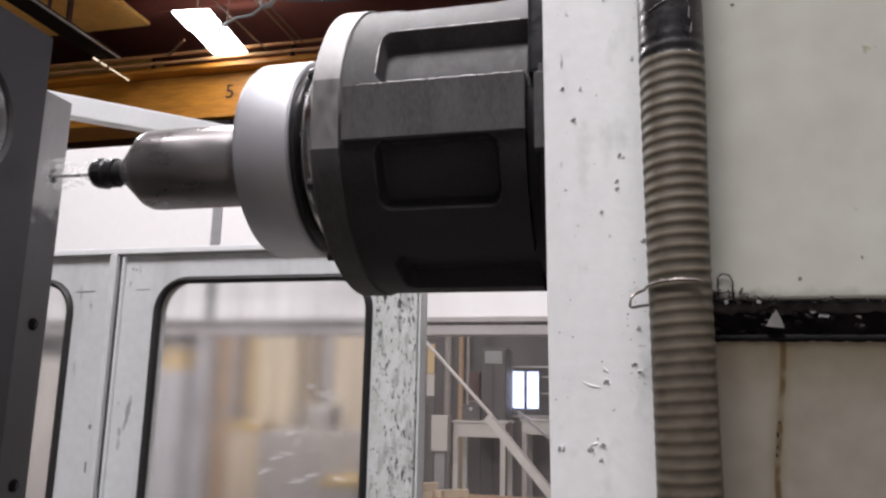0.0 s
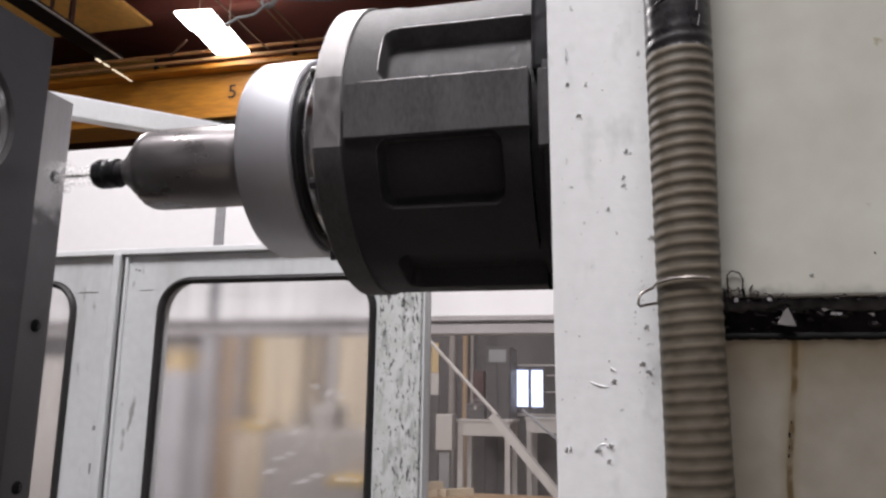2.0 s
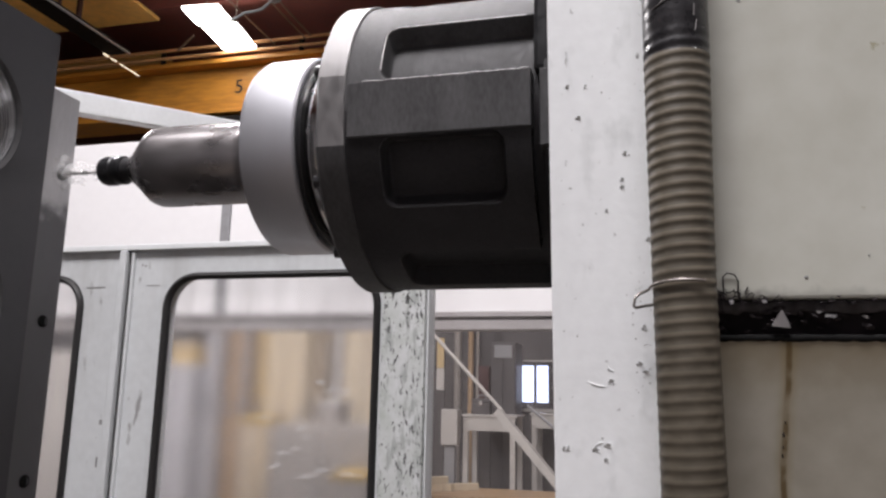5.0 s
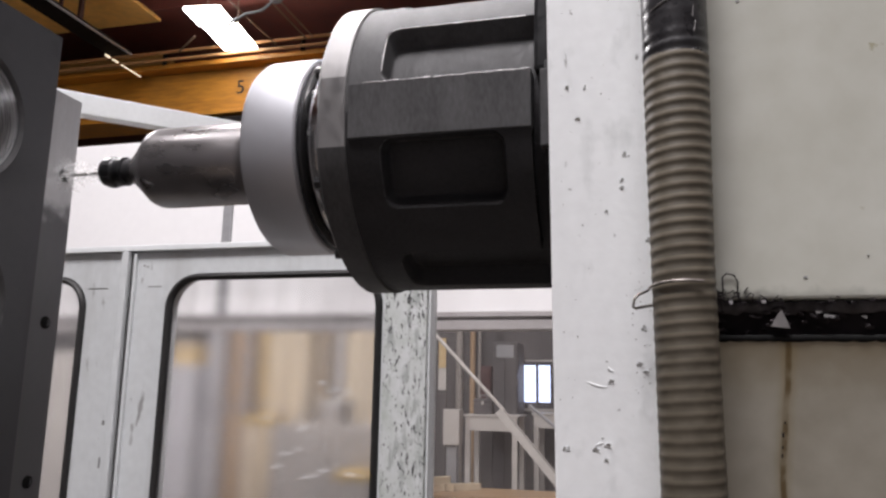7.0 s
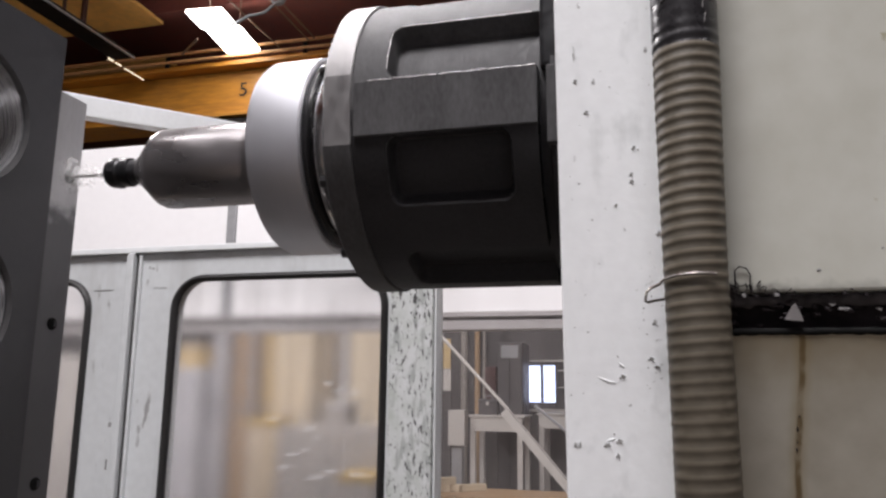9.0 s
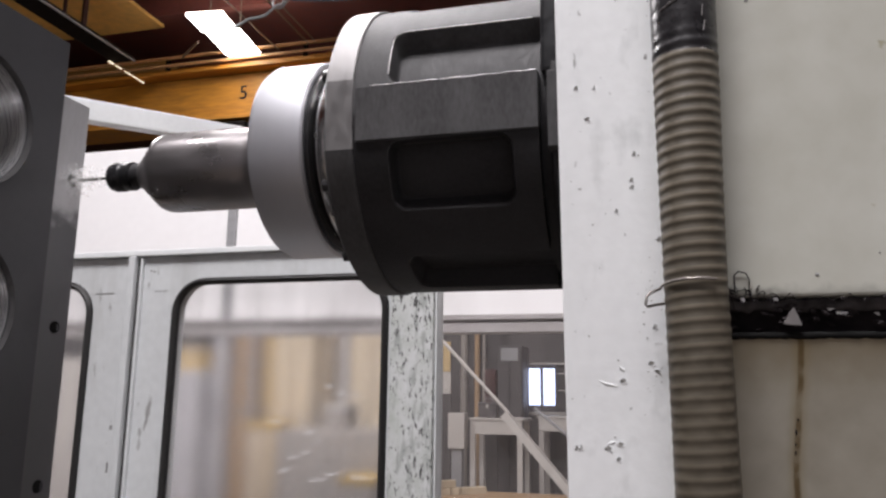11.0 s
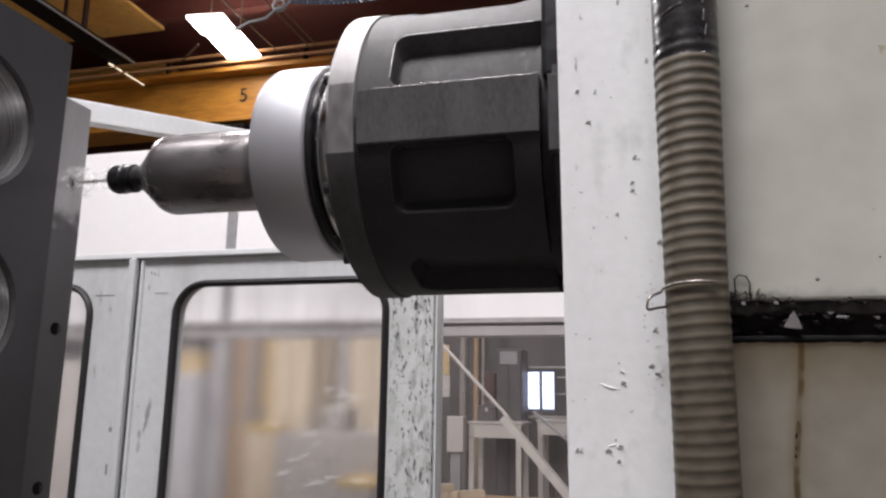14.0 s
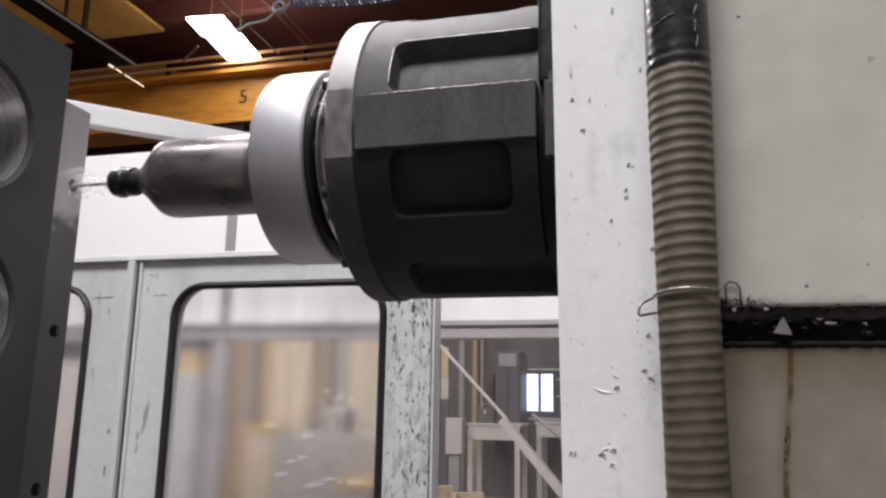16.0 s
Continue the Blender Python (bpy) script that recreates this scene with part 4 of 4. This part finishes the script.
def girder():
    t = thing("crane_girder", pose(0, 0, 0), "yellow-orange overhead crane girder with painted marking", "crane")
    boxpart("web", (-8.9, 3.5, 7.0, 7.25, 3.95, 4.435), YELLOW, t, 0.01, "yellow painted girder web")
    boxpart("top_flange", (-8.9, 3.5, 6.85, 7.4, 4.44, 4.485), YELLOW, t, 0.008)
    boxpart("bottom_flange", (-8.9, 3.5, 6.92, 7.35, 3.90, 3.945), YELLOW, t, 0.008)
    for y, z in ((6.85, 4.535), (6.83, 4.615)):
        boxpart("power_rail", (-8.9, 3.5, y, y + 0.03, z, z + 0.03), RAIL, t, 0.004, "dusty orange conductor rail over the girder")
    boxpart("cable_tray", (-8.9, 3.5, 7.05, 7.2, 4.49, 4.60), YELLOW, t, 0.006)
    for k in range(7):
        boxpart("rail_bracket", (-8.35 + 1.65 * k, -8.31 + 1.65 * k, 6.862, 6.90, 4.486, 4.645), BROWN, t, 0.003)
    boxpart("trolley", (-4.9, -4.05, 6.9, 7.3, 3.66, 3.86), BROWN, t, 0.02, "dark trolley under the girder")
    data = bpy.data.curves.new("marking", "FONT")
    data.body, data.size, data.extrude = "5", 0.22, 0.002
    ob = new("marking", data)
    data.materials.append(BLACK)
    ob.parent = t
    ob.matrix_local = pose(-4.20, 6.994, 4.14, 90, 0, 0)
    return t


girder()


def roof_things():
    bm = bmesh.new()
    box(bm, -5.36, -5.10, 1.0, 6.42, 4.42, 4.455, 0.006)
    tagged(finish("air_duct", bm, BROWN), "shallow dark brown overhead cable duct", "duct")
    bm = bmesh.new()
    tube(bm, [(-5.09, 1.0, 4.41), (-5.09, 6.4, 4.41)], 0.012, 8)
    tagged(finish("conduit", bm, CABLE), "pale conduit along the duct", "conduit", "conduits")
    strip = thing("tube_light", pose(-5.34, 6.32, 4.40), "thin broken line of lit tube lights under the roof", "tube light")
    for y0, y1, r in ((0.0, 0.07, 0.011), (0.11, 0.2, 0.008), (0.255, 0.58, 0.007)):
        bm = bmesh.new()
        tube(bm, [(0, y0, 0), (0, y1, 0)], r, 8)
        part("tube", bm, SOFT, strip)
    for x0, x1, y0, y1 in ((-8.9, -5.07, 1.5, 6.80), (-8.9, -5.6, 7.6, 10.9)):
        bm = bmesh.new()
        box(bm, x0, x1, y0, y1, 4.98, 5.02, 0.002)
        tagged(finish("roof_board", bm, TAN), "tan board under the roof deck", "roof board", "roof boards")
    for x, y0, y1, z in ((-3.66, 4.0, 6.82, 4.57), (-3.315, 4.0, 6.82, 4.60), (-3.25, 4.0, 6.82, 4.62)):
        bm = bmesh.new()
        tube(bm, [(x, y0, z), (x, y1, z)], 0.008, 8)
        tagged(finish("conduit", bm, PALE), "thin pale conduit under the roof", "conduit", "conduits")
    for z, y in ((5.1, 8.4), (5.0, 9.6)):
        bm = bmesh.new()
        box(bm, -8.9, 4.9, y, y + 0.18, z - 0.3, z, 0.01)
        tagged(finish("roof_beam", bm, DARKM), "dark maroon steel roof beam", "roof beam", "roof beams")
    bm = bmesh.new()
    pts = []
    for k in range(260):
        a, q = k * 0.62, k / 259
        pts.append((-2.62 + 0.95 * q, 5.0 + 0.025 * math.cos(a), 4.06 - 0.06 * q + 0.03 * math.sin(a) - 0.03 * math.sin(q * math.pi)))
    tube(bm, pts + [(-1.6, 5.0, 4.1), (-1.5, 5.0, 4.8), (-1.5, 5.0, 5.5)], 0.011, 6)
    tagged(finish("coiled_cable", bm, BLUE, 60), "blue-grey coiled air cable hanging under the roof", "cable")
    lead = [(-3.13, 5.05, 3.835), (-3.095, 5.0, 3.852), (-3.02, 5.0, 3.878), (-2.96, 5.0, 3.909), (-2.88, 5.0, 3.912), (-2.813, 5.0, 3.923), (-2.76, 5.0, 3.965), (-2.721, 5.0, 3.998)]
    lead += [(-2.715 + 0.052 * math.cos(radians(a)), 5.0 + 0.0001 * a, 4.03 + 0.045 * math.sin(radians(a))) for a in range(-60, 310, 20)]
    lead += [(-2.66, 5.03, 4.03), (-2.62, 5.02, 4.055)]
    bm = bmesh.new()
    tube(bm, lead, 0.011, 8)
    tagged(finish("cable_lead", bm, CABLE, 60), "silver-grey looped lead of the air cable", "cable")
    bm = bmesh.new()
    tube(bm, [(-4.80, 6.80, 4.60), (-4.50, 6.62, 4.66)], 0.013, 8)
    tagged(finish("conduit", bm, PALE), "thin pale strut beside the ceiling light", "conduit", "conduits")
    for y, w in ((5.50, 0.025), (5.74, 0.055)):
        bm = bmesh.new()
        box(bm, -5.22, -5.19, y, y + w, 4.456, 4.979, 0.004)
        tagged(finish("duct_hanger", bm, DARKM), "dark steel hanger above the duct", "hanger", "duct hangers")


roof_things()


# ---- things in the hall seen through the windows ----
def cabinet(x0, x1, y, z1, mat, label, z0=0.0, depth=0.45):
    t = thing("storage_cabinet", pose(0, 0, 0), label, "cabinet", "hall cabinets")
    boxpart("cabinet_body", (x0, x1, y, y + depth, z0, z1), mat, t, 0.008)
    mid = (x0 + x1) / 2
    for a, b in ((x0 + 0.01, mid - 0.004), (mid + 0.004, x1 - 0.01)):
        door = boxpart("cabinet_door", (a, b, y - 0.016, y - 0.002, z0 + 0.06, z1 - 0.02), mat, t, 0.003)
        boxpart("handle", (b - 0.03, b - 0.02, y - 0.03, y - 0.017, (z0 + z1) / 2 - 0.06, (z0 + z1) / 2 + 0.06), GREYM, door, 0.002)
    return t


cabinet(-3.42, -3.09, 4.9, 1.17, LILAC, "low lilac-grey storage cabinet")
cabinet(-3.06, -2.97, 5.0, 1.75, LILAC, "narrow tall lilac-grey storage cabinet")
cabinet(-2.955, -2.80, 5.1, 1.75, CARD2, "narrow brown storage cabinet")
cabinet(-2.72, -2.615, 5.1, 1.75, TANC, "narrow ochre storage cabinet")
cabinet(-2.605, -2.30, 5.05, 1.66, CREAMC, "cream tall storage cabinet")
cabinet(-2.295, -2.235, 5.2, 1.66, CARD, "slim tan storage cabinet")
cabinet(-2.13, -2.085, 5.1, 1.66, LIGHTG, "slim pale storage cabinet")
cabinet(-2.045, -1.72, 5.1, 1.64, CREAMC, "cream tall storage cabinet by the aisle")
cabinet(-4.5, -3.5, 4.8, 1.25, LIGHTG, "wide pale grey storage cabinet")
cabinet(-2.25, -1.55, 4.45, 0.80, GREYC, "low grey-brown bench cabinet before the tall ones")
panel = cabinet(-1.54, -1.28, 7.9, 1.54, DARKG, "dark grey steel control cabinet with pale top panel")
boxpart("pale_panel", (-1.50, -1.32, 7.878, 7.883, 1.38, 1.51), GREYM, panel, 0.001, "pale top panel")


def hall_table(x0, x1, y, z, label):
    t = thing("work_table", pose(0, 0, 0), label, "table", "hall tables")
    boxpart("tabletop", (x0 - 0.02, x1 + 0.02, y, y + 0.5, z - 0.02, z), LIGHTG, t, 0.004)
    boxpart("apron", (x0, x1, y + 0.01, y + 0.03, z - 0.15, z - 0.022), LIGHTG, t, 0.003)
    for a in (x0, x1 - 0.05):
        for b in (y + 0.01, y + 0.42):
            boxpart("leg", (a, a + 0.05, b, b + 0.05, 0.0, z - 0.022 if b > y + 0.1 else z - 0.152), LIGHTG, t, 0.003)
    return t


hall_table(-1.69, -1.19, 7.3, 0.815, "white painted work table in the hall")
hall_table(-1.12, -0.40, 7.9, 0.83, "white painted bench beside the window")


def bin_thing():
    t = thing("plastic_bin", pose(-1.80, 7.2, 0), "white plastic bin hanging on a stand", "bin")
    boxpart("bin_body", (-0.08, 0.08, 0, 0.16, 0.53, 0.86), LIGHTG, t, 0.01)
    boxpart("bin_stand", (-0.05, 0.05, 0.03, 0.12, 0.0, 0.528), GREYM, t, 0.005)
    return t


bin_thing()


def toolbox():
    t = thing("toolbox", pose(-1.545, 7.42, 0.8155), "dark grey toolbox on the work table", "toolbox")
    boxpart("box_body", (-0.09, 0.09, 0, 0.14, 0, 0.11), DARKG, t, 0.006)
    boxpart("lid", (-0.093, 0.093, -0.003, 0.143, 0.112, 0.15), DARKG, t, 0.008)
    bm = bmesh.new()
    tube(bm, [(-0.04, 0.07, 0.149), (-0.035, 0.07, 0.18), (0.035, 0.07, 0.18), (0.04, 0.07, 0.149)], 0.006, 8)
    part("handle", bm, GREYM, t, smooth=60)
    boxpart("latch", (-0.012, 0.012, -0.008, -0.0035, 0.09, 0.125), LIGHTG, t, 0.002)


toolbox()


def stair():
    t = thing("steel_stair", pose(0, 5.0, 0), "light grey steel stair with handrail", "stair")
    a, b = Vector((-1.40, 0, 1.43)), Vector((-0.90, 0, 0.905))
    bm = bmesh.new()
    tube(bm, [a, b], 0.012, 8)
    part("handrail", bm, LIGHTG, t, "pale handrail")
    bm = bmesh.new()
    p, q = Vector((-0.93, 0, 0.905)), Vector((-0.19, 0, 0.055))
    tube(bm, [p, q], 0.036, 4)
    part("stringer", bm, LIGHTG, t, "light grey stringer")
    bm = bmesh.new()
    tube(bm, [Vector((-0.75, 0.1, 0.94)), Vector((-0.1, 0.1, 0.42))], 0.012, 6)
    part("lower_rail", bm, GREYM, t)
    boxpart("landing_post", (-1.47, -1.42, -0.02, 0.03, 0.0, 1.45), OCHRE, t, 0.004, "ochre landing post")
    return t


stair()


def daylight_opening():
    t = thing("hall_window", pose(0, 8.6, 0), "bright bluish window at the far end of the hall", "window")
    boxpart("pane", (-1.33, -1.03, 0, 0.02, 0.93, 1.33), DAY, t, 0.002, "glowing daylight pane")
    for x in (-1.36, -1.19, -1.03):
        boxpart("mullion", (x, x + 0.03, -0.03, -0.002, 0.86, 1.40), DARKG, t, 0.002)
    boxpart("sill", (-1.6, -0.6, -0.06, -0.031, 0.83, 0.86), LIGHTG, t, 0.002)
    boxpart("upper_bar", (-1.3, -0.4, -0.06, -0.031, 1.37, 1.39), LIGHTG, t, 0.002)
    for z in (1.265, 1.085):
        boxpart("side_bar", (-0.99, -0.4, -0.06, -0.031, z, z + 0.014), LIGHTG, t, 0.002)
    boxpart("surround", (-2.6, 0.8, 0.021, 0.10, 0.0, 1.9), DARKG, t, 0.0)
    return t


daylight_opening()


def wall_items():
    t = thing("notice_board", pose(-1.99, 7.6, 0), "narrow yellow and white notice board on a post", "notice board")
    boxpart("yellow_sheet", (-0.05, 0.025, 0, 0.01, 1.26, 1.56), TANC, t, 0.001, "pale yellow sheet")
    boxpart("white_sheet", (-0.05, 0.03, 0, 0.01, 1.04, 1.255), LIGHTG, t, 0.001, "white sheet")
    boxpart("board_post", (-0.03, 0.03, 0.011, 0.05, 0.0, 1.56), DARKG, t, 0.003)
    t = thing("tool_chest", pose(-1.655, 8.1, 0), "dark red tool chest on a stand", "tool chest")
    boxpart("chest_body", (-0.06, 0.06, 0, 0.3, 0.86, 1.30), REDM, t, 0.006)
    boxpart("chest_stand", (-0.07, 0.07, 0.02, 0.28, 0.0, 0.858), DARKG, t, 0.004)
    for k in range(5):
        boxpart("drawer", (-0.052, 0.052, -0.012, -0.001, 0.88 + 0.08 * k, 0.945 + 0.08 * k), REDM, t, 0.002)


wall_items()

def crate(x0, x1, y, z0, z1, mat, lid, label):
    t = thing("storage_crate", pose(0, 0, 0), label, "crate", "hall crates")
    boxpart("crate_body", (x0, x1, y, y + 0.24, z0, z1 - 0.037), mat, t, 0.01)
    boxpart("lid", (x0 - 0.01, x1 + 0.01, y - 0.01, y + 0.25, z1 - 0.035, z1), lid, t, 0.006)


crate(-2.60, -2.38, 4.7, 0.0, 0.83, CARD, OCHRE, "tan storage crate with ochre lid on the hall floor")
crate(-1.72, -1.52, 4.2, 0.0, 0.555, GREYC, OCHRE, "grey-brown storage crate with ochre lid on the hall floor")
crate(-3.33, -3.14, 4.95, 1.172, 1.35, TANC, CARD, "pale ochre box standing on a cabinet")
crate(-2.0, -1.87, 4.6, 0.802, 0.95, GREYC, LIGHTG, "grey box with pale lid on the bench cabinet")


def pallet():
    t = thing("wooden_pallet", pose(-1.4, 6.75, 0), "low orange-brown wooden pallet on the hall floor", "pallet")
    for k in range(5):
        boxpart("plank", (-0.55, 0.75, -0.3 + 0.12 * k, -0.2 + 0.12 * k, 0.15, 0.18), CARD2, t, 0.004)
    for x in (-0.5, 0.08, 0.64):
        boxpart("bearer", (x, x + 0.08, -0.3, 0.28, 0.0, 0.149), CARD2, t, 0.004)


pallet()

for bx, by, bz, bl, turn in ((-1.82, 6.62, 0.21, 0.22, 25), (-1.72, 6.72, 0.21, 0.2, -20), (-1.55, 6.8, 0.21, 0.25, 38), (-1.76, 6.65, 0.271, 0.2, 50)):
    bm = bmesh.new()
    box(bm, -bl / 2, bl / 2, -0.03, 0.03, -0.03, 0.03, 0.004)
    plank = tagged(finish("wood_offcut", bm, CREAMC), "pale wooden offcut lying on the pallet", "offcut", "hall offcuts")
    plank.matrix_world = pose(bx, by, bz, 0, 0, turn)


for px, py, pr, pm in ((-2.735, 4.98, 0.012, LIGHTG), (-2.02, 4.98, 0.012, LILAC), (-2.765, 5.02, 0.022, REDM), (-1.83, 8.25, 0.03, CARD2), (-1.765, 8.3, 0.02, GREYC), (-2.0, 8.35, 0.04, GREYC)):
    bm = bmesh.new()
    tube(bm, [(px, py, 0.0), (px, py, 1.95)], pr, 10)
    tagged(finish("standing_pipe", bm, pm, 60), "thin painted pipe standing in the hall", "pipe", "hall pipes")


# ---- what moves ----
def motions():
    feed = [(0.0, 0.0), (2.5, 0.0003), (2.6, 0.0), (2.7, -0.001), (2.8, -0.007), (2.9, -0.0096), (3.0, -0.0100), (3.1, -0.0108), (3.2, -0.0108),
            (3.3, -0.0095), (3.4, -0.006), (3.5, -0.002), (3.6, -0.0005), (3.8, 0.0), (4.0, 0.0), (6.5, 0.0005), (9.0, 0.0012), (11.5, 0.0014),
            (14.0, 0.0022), (15.0, 0.0022), (15.1, 0.001), (15.2, -0.002), (15.3, -0.007), (15.4, -0.0105), (15.5, -0.0113), (15.6, -0.0112),
            (15.7, -0.0103), (15.8, -0.008), (15.9, -0.003), (16.0, 0.0004)]
    for carried in (WORKPIECE, ENCLOSURE):
        walk(carried, [(t, pose(d, 0, 0)) for t, d in feed])
    turns = [(round(0.1 * k, 1), 76.0 * k) for k in range(161)]
    walk(SPINDLE, [(t, pose(0, AY, TZ, a)) for t, a in turns])
    offsets = np.interp([t for t, _ in turns], [t for t, _ in feed], [d for _, d in feed])
    walk(MIST, [(t, pose(d, AY, AZ, 0.83 * a)) for (t, a), d in zip(turns, offsets)])


motions()
